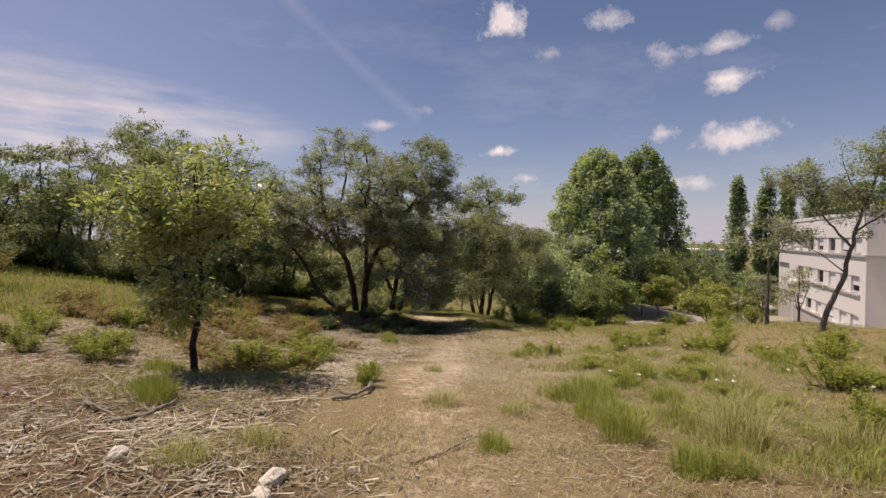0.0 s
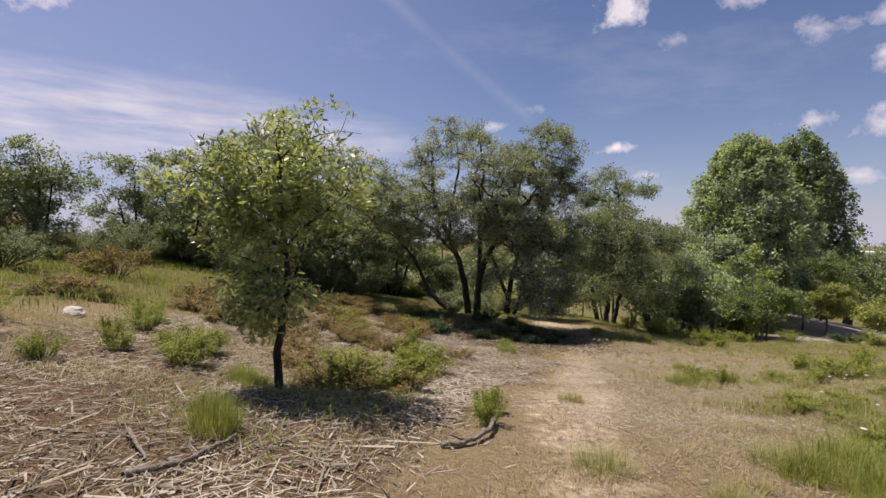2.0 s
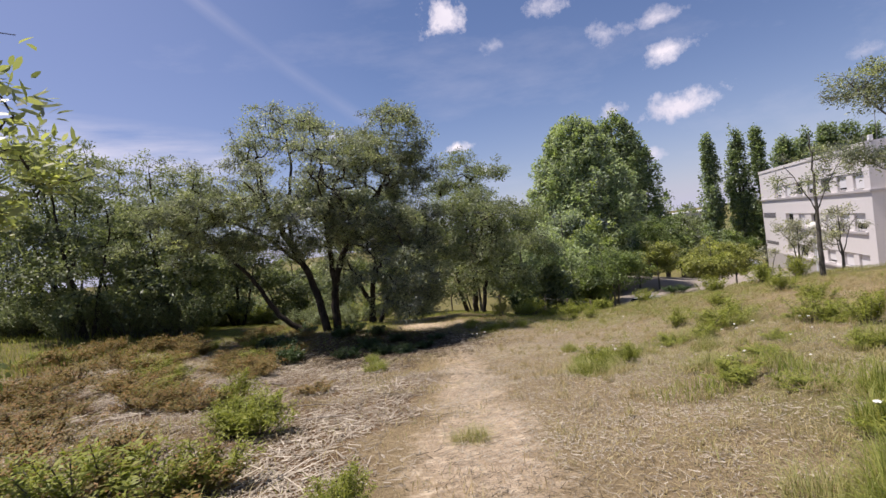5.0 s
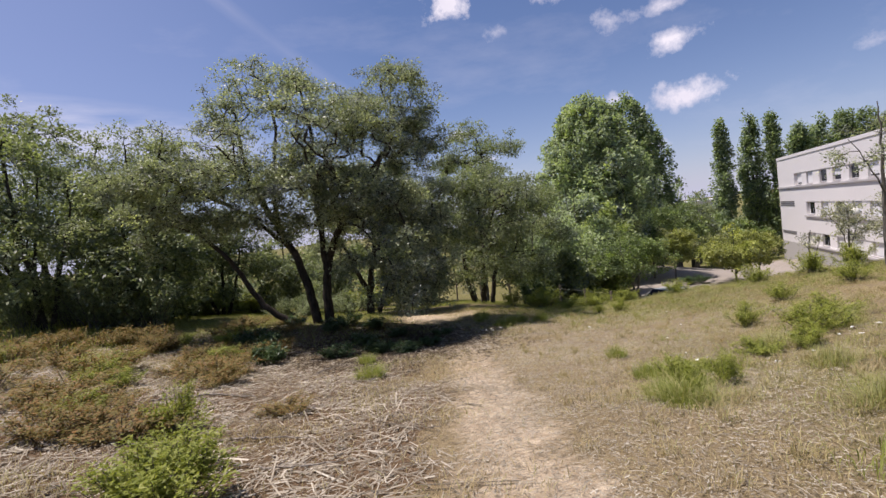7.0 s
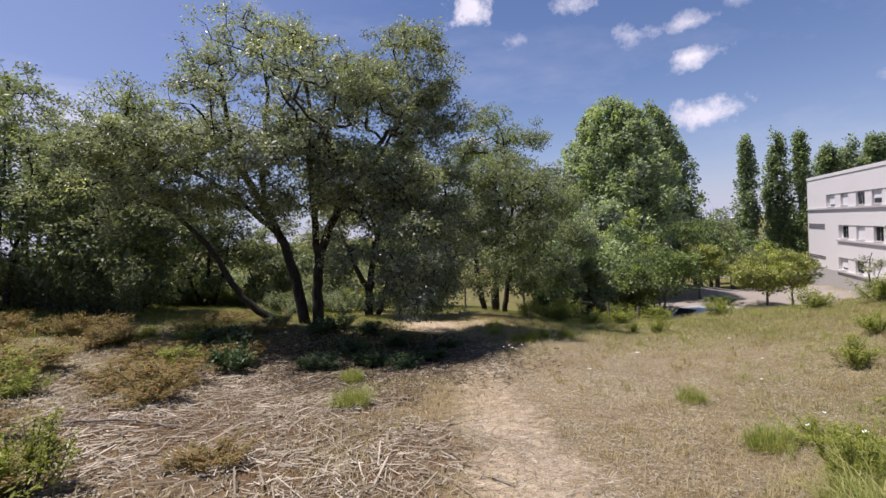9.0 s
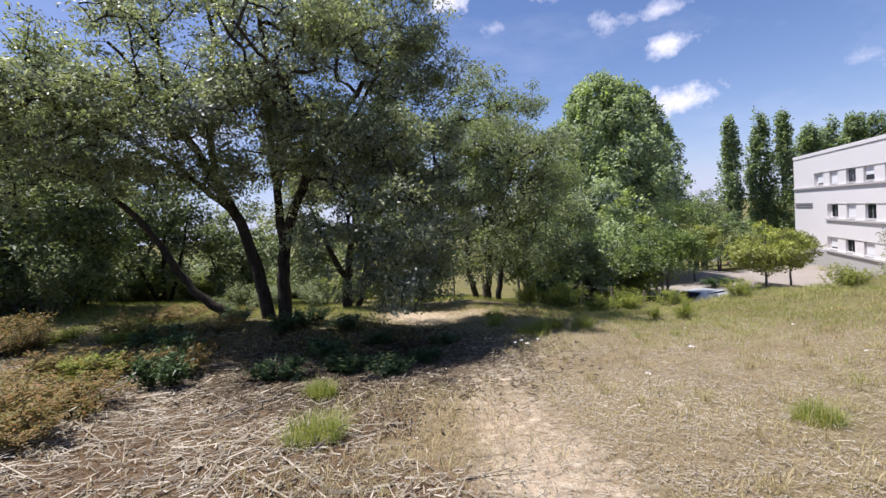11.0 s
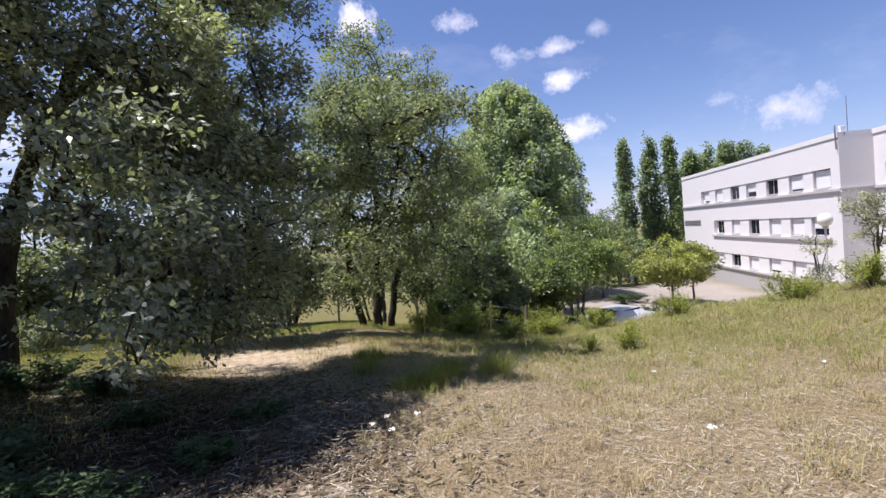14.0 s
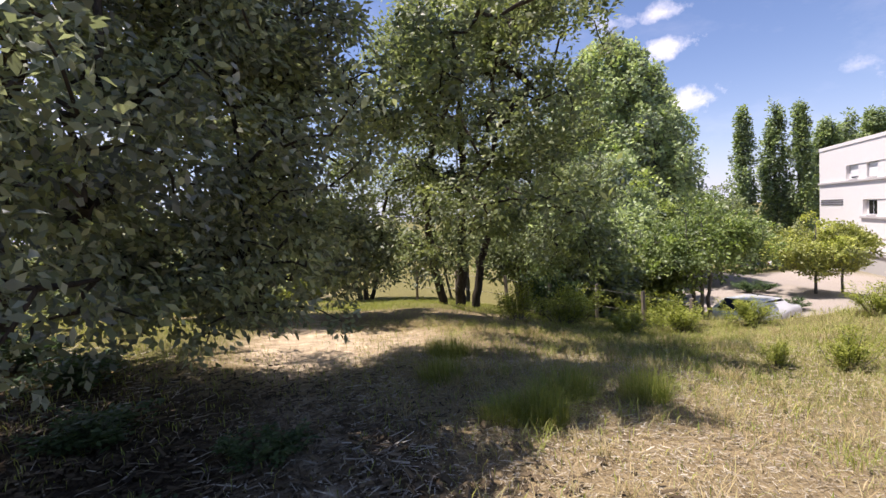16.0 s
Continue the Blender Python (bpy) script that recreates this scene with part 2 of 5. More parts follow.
# dead brown leaves, coloured darker to deepen the oak's shade
SHADE_DEAD_LEAF = blade_material("shade_dead_leaf", [(0.0, (0.028, 0.02, 0.012)), (0.5, (0.06, 0.044, 0.025)), (0.9, (0.12, 0.088, 0.05)), (1.0, (0.24, 0.18, 0.11))], 0.0, 0.85)
DEAD_WOOD = bark_material("dead_wood", (0.16, 0.13, 0.10), (0.42, 0.37, 0.3), 14)
STONE = plain_material("limestone", (0.62, 0.56, 0.47), 0.9, 0, 14, 0.5, 0.8)
WHITE_WALL = plain_material("white_render", (0.73, 0.70, 0.68), 0.85, 0, 3.0, 0.16, 0.1)
GREY_WALL = plain_material("grey_plinth_render", (0.44, 0.42, 0.4), 0.9, 0, 3.0, 0.25, 0.15)
LEDGE = plain_material("ledge_concrete", (0.52, 0.49, 0.48), 0.85, 0, 4.0, 0.3, 0.2)
SHUTTER = plain_material("shutter_white", (0.78, 0.77, 0.77), 0.5, 0, 8.0, 0.1, 0.1)
FRAME_WHITE = plain_material("window_frame_white", (0.8, 0.8, 0.8), 0.4, 0, 20, 0.05, 0.05)
LOUVRE = plain_material("louvre_grey", (0.16, 0.15, 0.15), 0.7, 0, 20, 0.2, 0.1)
POST_PAINT = plain_material("post_paint_white", (0.6, 0.6, 0.58), 0.45, 0.2, 25, 0.2, 0.1)
GLOBE = plain_material("globe_opal", (0.86, 0.83, 0.72), 0.25, 0, 10, 0.08, 0.02)
CAR_WHITE = plain_material("car_paint_white", (0.6, 0.6, 0.61), 0.2, 0, 40, 0.03, 0.01)
CAR_DARK = plain_material("car_paint_dark", (0.04, 0.045, 0.06), 0.2, 0, 40, 0.1, 0.01)
RUBBER = plain_material("tyre_rubber", (0.02, 0.02, 0.02), 0.8, 0, 60, 0.3, 0.3)
CHROME = plain_material("rim_metal", (0.5, 0.5, 0.52), 0.3, 0.9, 60, 0.2, 0.05)
WEATHERED = plain_material("weathered_post_wood", (0.22, 0.18, 0.14), 0.9, 0, 22, 0.5, 0.6)
WIRE = plain_material("wire_steel", (0.25, 0.24, 0.22), 0.5, 0.8, 60, 0.2, 0.05)
PETAL = plain_material("white_petal", (0.8, 0.79, 0.72), 0.6, 0, 60, 0.08, 0.05)
PETAL_EYE = plain_material("flower_eye_yellow", (0.5, 0.36, 0.05), 0.7, 0, 60, 0.2, 0.2)
LAMP_RED = plain_material("tail_lamp_red", (0.35, 0.02, 0.02), 0.2, 0, 40, 0.1, 0.02)


def glass_material(name, tint, rough=0.04):
    m, nt, b = material(name)
    n = noise_node(nt, coords(nt), 0.8, 2)
    nt.links.new(mix_color(nt, math_node(nt, "MULTIPLY", n, 0.4), tint, tuple(c * 1.6 for c in tint)), b.inputs["Base Color"])
    b.inputs["Roughness"].default_value = rough
    b.inputs["Specular IOR Level"].default_value = 0.12
    return m


DARK_GLASS = glass_material("window_glass", (0.015, 0.016, 0.02), 0.12)


def ground_material():
    """Dry hillside soil: straw litter, bare sandy trodden line, wood-chip litter, greener turf and pale gravel, by zone masks."""
    m, nt, b = material("hillside_soil")
    co = coords(nt)
    warp = noise_node(nt, co, 3.0, 3, out=1)
    mixv = nt.nodes.new("ShaderNodeVectorMath")
    mixv.operation = "MULTIPLY_ADD"
    nt.links.new(warp, mixv.inputs[0])
    mixv.inputs[1].default_value = (0.25, 0.25, 0.25)
    nt.links.new(co, mixv.inputs[2])
    v = mixv.outputs[0]
    fine = noise_node(nt, v, 38, 6, 0.7)
    mid = noise_node(nt, v, 6, 5, 0.6)
    broad = noise_node(nt, co, 0.5, 4)
    straw_a = noise_node(nt, v, 10, 5, 0.7, stretch=(1.0, 9.0, 1.0))
    straw_b = noise_node(nt, v, 10, 5, 0.7, stretch=(8.0, 1.5, 1.0))
    straw = math_node(nt, "MAXIMUM", straw_a, straw_b)
    litter = ramp(nt, straw, [(0.42, (0.131, 0.0938, 0.0494)), (0.55, (0.265, 0.202, 0.112)), (0.72, (0.409, 0.325, 0.191))])
    chips = ramp(nt, straw, [(0.42, (0.0551, 0.0352, 0.0185)), (0.56, (0.166, 0.106, 0.0591)), (0.74, (0.33, 0.234, 0.139))])
    sand = ramp(nt, mid, [(0.3, (0.348, 0.26, 0.167)), (0.55, (0.49, 0.385, 0.263)), (0.75, (0.653, 0.542, 0.387))])
    turf = ramp(nt, fine, [(0.3, (0.0815, 0.0767, 0.0267)), (0.55, (0.162, 0.144, 0.0518)), (0.75, (0.278, 0.226, 0.0978))])
    gravel = ramp(nt, fine, [(0.3, (0.236, 0.2, 0.167)), (0.55, (0.323, 0.282, 0.241)), (0.75, (0.41, 0.366, 0.318))])

    def mask(name):
        a = nt.nodes.new("ShaderNodeAttribute")
        a.attribute_name = name
        edge = math_node(nt, "ADD", a.outputs["Fac"], math_node(nt, "MULTIPLY", math_node(nt, "SUBTRACT", mid, 0.5), 0.9))
        return math_node(nt, "MULTIPLY", math_node(nt, "SUBTRACT", edge, 0.3), 2.5, clamp=True)

    col = mix_color(nt, mask("turf"), litter, turf)
    col = mix_color(nt, mask("chips"), col, chips)
    # brown leaf mould, its colour lowered to paint the shade under the oak
    shade_mould = ramp(nt, fine, [(0.3, (0.022, 0.016, 0.01)), (0.55, (0.05, 0.037, 0.023)), (0.75, (0.12, 0.09, 0.056))])
    col = mix_color(nt, math_node(nt, "MULTIPLY", mask("shade_tinted_litter"), 0.85), col, shade_mould)
    col = mix_color(nt, mask("sand"), col, sand)
    a = nt.nodes.new("ShaderNodeAttribute")
    a.attribute_name = "gravel"
    col = mix_color(nt, a.outputs["Fac"], col, gravel)
    col = mix_color(nt, math_node(nt, "MULTIPLY", math_node(nt, "SUBTRACT", broad, 0.45), 1.2, clamp=True), col, mix_color(nt, 1.0, col, (0.72, 0.74, 0.7), "MULTIPLY"))
    nt.links.new(col, b.inputs["Base Color"])
    b.inputs["Roughness"].default_value = 0.95
    b.inputs["Specular IOR Level"].default_value = 0.15
    bump(nt, b, math_node(nt, "ADD", straw, math_node(nt, "MULTIPLY", fine, 0.6)), 0.8, 0.03)
    return m


SOIL = ground_material()

# ---- mesh helpers ----
rng = np.random.default_rng(7)


def arrays_mesh(name, verts, faces):
    """A mesh from a vertex array (n, 3) and a face array (m, k)."""
    me = bpy.data.meshes.new(name)
    n, k = faces.shape
    me.vertices.add(len(verts))
    me.vertices.foreach_set("co", np.ascontiguousarray(verts, dtype=np.float32).ravel())
    me.loops.add(n * k)
    me.loops.foreach_set("vertex_index", np.ascontiguousarray(faces, dtype=np.int32).ravel())
    me.polygons.add(n)
    me.polygons.foreach_set("loop_start", np.arange(0, n * k, k, dtype=np.int32))
    me.update(calc_edges=True)
    return me


def child(ob, parent):
    """Hang a part under its thing, keeping its place."""
    ob.parent = parent
    ob.matrix_parent_inverse = Matrix.Identity(4)
    return ob


def part(name, bm, mat, parent=None, label="", smooth=False):
    me = bpy.data.meshes.new(name)
    bm.to_mesh(me)
    bm.free()
    me.materials.append(mat)
    if smooth:
        me.polygons.foreach_set("use_smooth", [True] * len(me.polygons))
    ob = new(name, me)
    if parent:
        child(ob, parent)
    return tagged(ob, label)


def part_arrays(name, verts, faces, mat, parent=None, label="", smooth=False):
    me = arrays_mesh(name, verts, faces)
    me.materials.append(mat)
    if smooth:
        me.polygons.foreach_set("use_smooth", [True] * len(me.polygons))
    ob = new(name, me)
    if parent:
        child(ob, parent)
    return tagged(ob, label)


def add_box(bm, size, m=None, bevel=0.0):
    r = bmesh.ops.create_cube(bm, size=1.0)
    bmesh.ops.scale(bm, vec=size, verts=r["verts"])
    if bevel:
        edges = list({e for v in r["verts"] for e in v.link_edges})
        out = bmesh.ops.bevel(bm, geom=edges, offset=bevel, segments=2, affect="EDGES", profile=0.7)
        verts = list({v for f in out["faces"] for v in f.verts} | {v for v in r["verts"] if v.is_valid})
    else:
        verts = r["verts"]
    if m is not None:
        bmesh.ops.transform(bm, matrix=m, verts=verts)
    return verts


def box(size, centre, bevel=0.0, turn=0.0):
    bm = bmesh.new()
    add_box(bm, size, None, bevel)
    bmesh.ops.transform(bm, matrix=pose(*centre, 0, 0, turn), verts=bm.verts)
    return bm


def tube_arrays(points, radii, sides=6):
    """A tapered tube along points: vertices and quads."""
    pts, rad = np.asarray(points, float), np.asarray(radii, float)
    t = np.gradient(pts, axis=0)
    t /= np.linalg.norm(t, axis=1)[:, None] + 1e-9
    u = np.zeros_like(t)
    side = np.cross(t[0], (1.0, 0, 0) if abs(t[0][2]) > 0.9 else (0, 0, 1.0))
    for k in range(len(t)):
        side = side - t[k] * side.dot(t[k])
        side /= np.linalg.norm(side) + 1e-9
        u[k] = side
    w = np.cross(t, u)
    a = np.linspace(0, 2 * np.pi, sides, endpoint=False)
    ring = pts[:, None] + rad[:, None, None] * (u[:, None] * np.cos(a)[None, :, None] + w[:, None] * np.sin(a)[None, :, None])
    n = len(pts)
    i, j = np.meshgrid(np.arange(n - 1), np.arange(sides), indexing="ij")
    k = (j + 1) % sides
    faces = np.stack([i * sides + j, i * sides + k, (i + 1) * sides + k, (i + 1) * sides + j], -1).reshape(-1, 4)
    return ring.reshape(-1, 3), faces


def join_arrays(chunks):
    vs, fs, n = [], [], 0
    for v, f in chunks:
        vs.append(v)
        fs.append(f + n)
        n += len(v)
    return np.concatenate(vs), np.concatenate(fs)


def smooth_line(points, step=0.25):
    """A gently curved line through points."""
    p = np.asarray(points, float)
    s = np.r_[0, np.cumsum(np.linalg.norm(np.diff(p, axis=0), axis=1))]
    n = max(3, int(s[-1] / step) + 1)
    q = np.linspace(0, s[-1], n)
    line = np.stack([np.interp(q, s, p[:, k]) for k in range(3)], 1)
    for _ in range(2):
        line[1:-1] = 0.25 * line[:-2] + 0.5 * line[1:-1] + 0.25 * line[2:]
    return line


def leaf_quads(pos, out, length, width, r, rounded=False):
    """Folded leaves at pos that point along out with scatter and turn their upper side to the light; rounded ones have a blade of six corners."""
    n = len(pos)
    face = out * 0.5 + np.array([0, 0, 0.55]) + r.normal(0, 0.55, (n, 3))
    face /= np.linalg.norm(face, axis=1)[:, None] + 1e-9
    d = out + r.normal(0, 0.75, (n, 3))
    d -= 0.85 * face * (d * face).sum(1)[:, None]
    d /= np.linalg.norm(d, axis=1)[:, None] + 1e-9
    s = np.cross(d, face)
    s /= np.linalg.norm(s, axis=1)[:, None] + 1e-9
    nrm = np.cross(s, d)
    ln = (length * r.uniform(0.6, 1.25, n))[:, None]
    wd = (width * r.uniform(0.7, 1.2, n))[:, None]
    fold = nrm * wd * 0.22
    if rounded:
        v = np.stack([pos, pos + d * ln * 0.28 + s * wd * 0.46 + fold, pos + d * ln * 0.7 + s * wd * 0.42 + fold * 0.8, pos + d * ln, pos + d * ln * 0.7 - s * wd * 0.42 + fold * 0.8, pos + d * ln * 0.28 - s * wd * 0.46 + fold], 1)
        return v.reshape(-1, 3), np.arange(6 * n).reshape(n, 6)
    v = np.stack([pos, pos + d * ln * 0.48 + s * wd * 0.5 + fold, pos + d * ln, pos + d * ln * 0.48 - s * wd * 0.5 + fold], 1)
    return v.reshape(-1, 3), np.arange(4 * n).reshape(n, 4)


# ---- the lie of the land ----
_lattice = np.random.default_rng(3).random((257, 257))


def patchy(x, y, size):
    """Smooth patchy values from 0 to 1, with patches of about that size."""
    x, y = np.asarray(x, float) / size + 61.3, np.asarray(y, float) / size + 47.7
    i, j = np.floor(x).astype(int), np.floor(y).astype(int)
    u, v = x - i, y - j
    u, v = u * u * (3 - 2 * u), v * v * (3 - 2 * v)
    i, j, i1, j1 = i % 257, j % 257, (i + 1) % 257, (j + 1) % 257
    return (_lattice[i, j] * (1 - u) + _lattice[i1, j] * u) * (1 - v) + (_lattice[i, j1] * (1 - u) + _lattice[i1, j1] * u) * v


def ease(a):
    a = np.clip(a, 0, 1)
    return a * a * (3 - 2 * a)


def land_parts(x, y):
    left_run = np.interp(y, [-60, -10, 0, 6, 10, 14, 18, 21, 25, 30, 36, 46, 60, 80, 120, 400], [6, 1.3, 0.05, -0.7, -1.25, -1.85, -2.37, -2.68, -2.85, -3.2, -3.95, -5.2, -6.5, -8, -9, -6])
    right_run = np.interp(y, [-60, -10, 0, 6, 10, 14, 18, 21, 25, 30, 36, 46, 60, 80, 120, 400], [6, 1.3, 0.05, -0.7, -1.25, -1.85, -2.4, -2.8, -3.35, -4.1, -4.9, -5.8, -6.8, -8, -9, -6])
    k = ease((x - 0.5) / 7)
    left = np.interp(-x, [0, 1, 4, 8, 12, 25, 60, 300], [0, 0.0, 0.2, 0.6, 1.1, 2.9, 4.5, 6])
    right = np.interp(x, [0, 5, 15, 40], [0, 0, 0.5, 0.5])
    knoll = 0.3 * np.exp(-(((x + 4.7) / 3.2) ** 2 + ((y - 25.4) / 3.2) ** 2))
    hill = left_run * (1 - k) + right_run * k + left + right + knoll
    brow = np.interp(x, [-5, 1, 5, 10, 18, 30], [60, 46, 33.5, 28.5, 26.8, 30])
    drop = ease(np.maximum((y - brow) / 6, (x - 20.5) / 9))
    lot = np.interp(y, [0, 20, 34, 38, 46, 54, 64, 80, 100, 400], [-5.2, -5.7, -6.25, -6.5, -6.6, -6.65, -6.8, -9.0, -10.6, -9]) - np.clip((x - 25) / 11, 0, 1) * 1.9
    return hill, np.minimum(lot, hill), drop


def land(x, y):
    x, y = np.asarray(x, float), np.asarray(y, float)
    hill, lot, drop = land_parts(x, y)
    bumps = (patchy(x, y, 2.3) - 0.5) * 0.16 + (patchy(x, y, 0.8) - 0.5) * 0.06
    return hill * (1 - drop) + lot * drop + bumps * (1 - 0.8 * drop)


def land_z(x, y):
    return float(land(np.array([x]), np.array([y]))[0])


def trail(y):
    return np.interp(y, [-5, 0, 5, 9, 13, 18, 22, 27, 32, 40], [0.2, 0.1, -0.1, -0.2, 0.15, 0.2, 0.0, -0.9, -2.0, -4.0])


def zone_sand(x, y):
    line = np.exp(-((x - trail(y)) / 0.68) ** 2) * np.interp(y, [2, 6, 9, 16, 20], [0.3, 0.65, 1.0, 0.9, 0.5])
    hollow = np.exp(-(((x + 0.1) / 2.2) ** 2 + ((y - 26.6) / 1.7) ** 2) ** 1.5)
    return np.clip(line * (0.5 + 0.8 * patchy(x, y, 0.7)) + hollow * 0.6, 0, 1)


def zone_chips(x, y):
    a = ease((trail(y) - 0.3 - x + 1.6 * (patchy(x, y, 1.1) - 0.5)) / 1.6) * ease((x + 12.5 + 5 * (patchy(x, y, 4.0) - 0.5)) / 3) * ease((y + 9 + 6 * (patchy(x, y, 3.0) - 0.5)) / 4) * ease((20.5 - y) / 2.5 + 2.2 * ease((-x - 0.3) / 2))
    # brown litter under the oak, which also darkens the soil for its shade
    oak_shade_litter = zone_shade_tinted_litter(x, y) * (0.6 + 0.6 * patchy(x, y, 1.7))
    a = np.maximum(a, oak_shade_litter)
    near_right = 0.45 * ease((x - 0.8) / 0.8) * ease((5.5 - x) / 2) * ease((8.0 - y) / 2)
    return np.clip(np.maximum(a * (0.55 + 0.9 * patchy(x, y, 2.6)), near_right), 0, 1)


def zone_shade_tinted_litter(x, y):
    """Dead leaves under the spreading oak, where soil colour also carries its shade."""
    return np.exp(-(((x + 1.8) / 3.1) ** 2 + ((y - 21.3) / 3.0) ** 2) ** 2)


def zone_turf(x, y):
    right = np.interp(y, [9, 15, 23, 26], [1, 0.6, 0.6, 1]) * ease((x - 1.0 - np.interp(y, [14, 19], [0, 1.6])) / 2.6) * (0.4 + 0.65 * patchy(x, y, 3.0)) * 0.85
    rear = ease((y - 20) / 4) * ease((30 - y) / 3 + 0.4) * (0.6 + 0.9 * ease((-x - 1.5) / 1.5))
    woods = ease((y - 24) / 4) * ease((-x - 5) / 3) * 0.8 + ease((y - 30) / 3) * 0.9 + ease((-x - 11) / 3) * 0.85
    return np.clip(right + rear * 0.6 + woods, 0, 1)


def zone_gravel(x, y):
    _, _, drop = land_parts(x, y)
    return ease((drop - 0.72) / 0.2) * ease((55 + 0.45 * x - y) / 5) * ease((38 + 0.43 * (y - 42) - x) / 3) * ease((x - 11.4 - 0.45 * (y - 36)) / 1.2)


def build_ground():
    def axis(lo, hi, step, far):
        steps = step * 1.16 ** np.arange(1, 60)
        up = hi + np.cumsum(steps)
        down = lo - np.cumsum(steps)
        return np.r_[down[down > -far][::-1], np.arange(lo, hi + step / 2, step), up[up < far]]
    xs, ys = axis(-14, 24, 0.22, 1500), axis(-3, 46, 0.22, 1500)
    gx, gy = np.meshgrid(xs, ys, indexing="ij")
    x, y = gx.ravel(), gy.ravel()
    verts = np.stack([x, y, land(x, y)], 1)
    i, j = np.meshgrid(np.arange(len(xs) - 1), np.arange(len(ys) - 1), indexing="ij")
    n = len(ys)
    faces = np.stack([i * n + j, (i + 1) * n + j, (i + 1) * n + j + 1, i * n + j + 1], -1).reshape(-1, 4)
    me = arrays_mesh("ground", verts, faces)
    me.polygons.foreach_set("use_smooth", [True] * len(me.polygons))
    me.materials.append(SOIL)
    for name, zone in (("sand", zone_sand), ("chips", zone_chips), ("turf", zone_turf), ("gravel", zone_gravel), ("shade_tinted_litter", zone_shade_tinted_litter)):
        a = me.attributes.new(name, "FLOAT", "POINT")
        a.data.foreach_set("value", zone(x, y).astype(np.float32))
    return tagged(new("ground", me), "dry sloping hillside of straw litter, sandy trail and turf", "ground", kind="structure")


build_ground()

# ---- the school-like building on the right, below the brow ----
CORNER, FAR_CORNER, ROOF_Z, FOOT_Z = Vector((36.56, 41.87)), Vector((49.08, 71.14)), 4.27, -11.0


def building():
    along = (FAR_CORNER - CORNER).normalized()
    length = (FAR_CORNER - CORNER).length
    yaw = math.degrees(math.atan2(along.y, along.x))
    m = pose(CORNER.x, CORNER.y, 0, 0, 0, yaw)  # x runs along the facade, y to its outside
    top = tagged(new("apartment_building"), "long white rendered three-storey building with ribbon windows and roller shutters", "building")
    top.matrix_world = m
    depth = 14.0

    def b(name, x0, x1, y0, y1, z0, z1, mat, label="", parent=None, bevel=0.0):
        bm = box((x1 - x0, y1 - y0, z1 - z0), ((x0 + x1) / 2, (y0 + y1) / 2, (z0 + z1) / 2), bevel)
        return part(name, bm, mat, parent or top, label)

    def wing(x_a, x_b, face, rows, louvre_x):
        """A stretch of facade at y = face with horizontal window bands."""
        inner = face - 0.35
        z = FOOT_Z
        b("wall", x_a, x_b, face - depth, inner, FOOT_Z, ROOF_Z - 0.004, WHITE_WALL, "white rendered wall")
        for row, (bx0, bx1, z0, z1, wins) in enumerate(rows):
            # solid strip below the band, then the piers either side of it
            if z0 > -6.9:
                b("wall", x_a, x_b, inner, face, max(z, -6.9), z0, WHITE_WALL)
            if bx0 - x_a > 0.02:
                b("wall", x_a, bx0, inner, face, z0, z1, WHITE_WALL)
            if x_b - bx1 > 0.02:
                b("wall", bx1, x_b, inner, face, z0, z1, WHITE_WALL)
            z = z1
            b("ledge", bx0 - 0.25 if row < 2 else x_a, bx1 + 0.25 if row < 2 else x_b, face, face + 0.16, z0 - 0.28, z0 - 0.1, LEDGE, "grey concrete ledge under a window band")
            for wx, state in wins:
                w = 1.75 if state != "narrow" else 0.9
                win = part("window", box((w, 0.06, z1 - z0 - 0.10), (wx, inner + 0.08, (z0 + z1) / 2), 0.01), FRAME_WHITE, top, "white framed window with roller shutter")
                zc, hh = (z0 + z1) / 2, z1 - z0 - 0.22
                if state == "open":
                    for side in (-1, 1):
                        part("pane", box((w / 2 - 0.12, 0.03, hh), (wx + side * w / 4, inner + 0.122, zc)), DARK_GLASS, win, "dark window glass")
                elif state == "half":
                    part("pane", box((w - 0.16, 0.03, hh * 0.36), (wx, inner + 0.122, zc - hh * 0.3)), DARK_GLASS, win, "dark window glass")
                    part("shutter", box((w - 0.1, 0.04, hh * 0.6), (wx, inner + 0.13, zc + hh * 0.2)), SHUTTER, win, "half-lowered white roller shutter")
                elif state == "low":
                    part("pane", box((w - 0.16, 0.03, hh * 0.1), (wx, inner + 0.122, zc - hh * 0.44)), DARK_GLASS, win, "dark window glass")
                    part("shutter", box((w - 0.1, 0.04, hh * 0.86), (wx, inner + 0.13, zc + hh * 0.06)), SHUTTER, win, "lowered white roller shutter")
                else:
                    part("shutter", box((w - 0.1, 0.04, hh), (wx, inner + 0.13, zc)), SHUTTER, win, "closed white roller shutter")
                b("sill", wx - w / 2, wx + w / 2, inner, face + 0.05, z0 - 0.05, z0 + 0.03, LEDGE, "", win)
            # piers between the windows of a band
            xs = sorted(wx for wx, _ in wins)
            for p, q in zip(xs, xs[1:]):
                if q - p > 2.2:
                    b("pier", p + 1.0, q - 1.0, inner, face - 0.06, z0, z1, WHITE_WALL)
        b("wall", x_a, x_b, inner, face, z, ROOF_Z - 0.35, WHITE_WALL)
        b("plinth", x_a, x_b, inner, face + 0.004, FOOT_Z, -6.9, GREY_WALL, "stained grey concrete plinth")
        b("parapet", x_a - 0.0, x_b, inner - 0.1, face + 0.07, ROOF_Z - 0.35, ROOF_Z, WHITE_WALL, "white parapet")
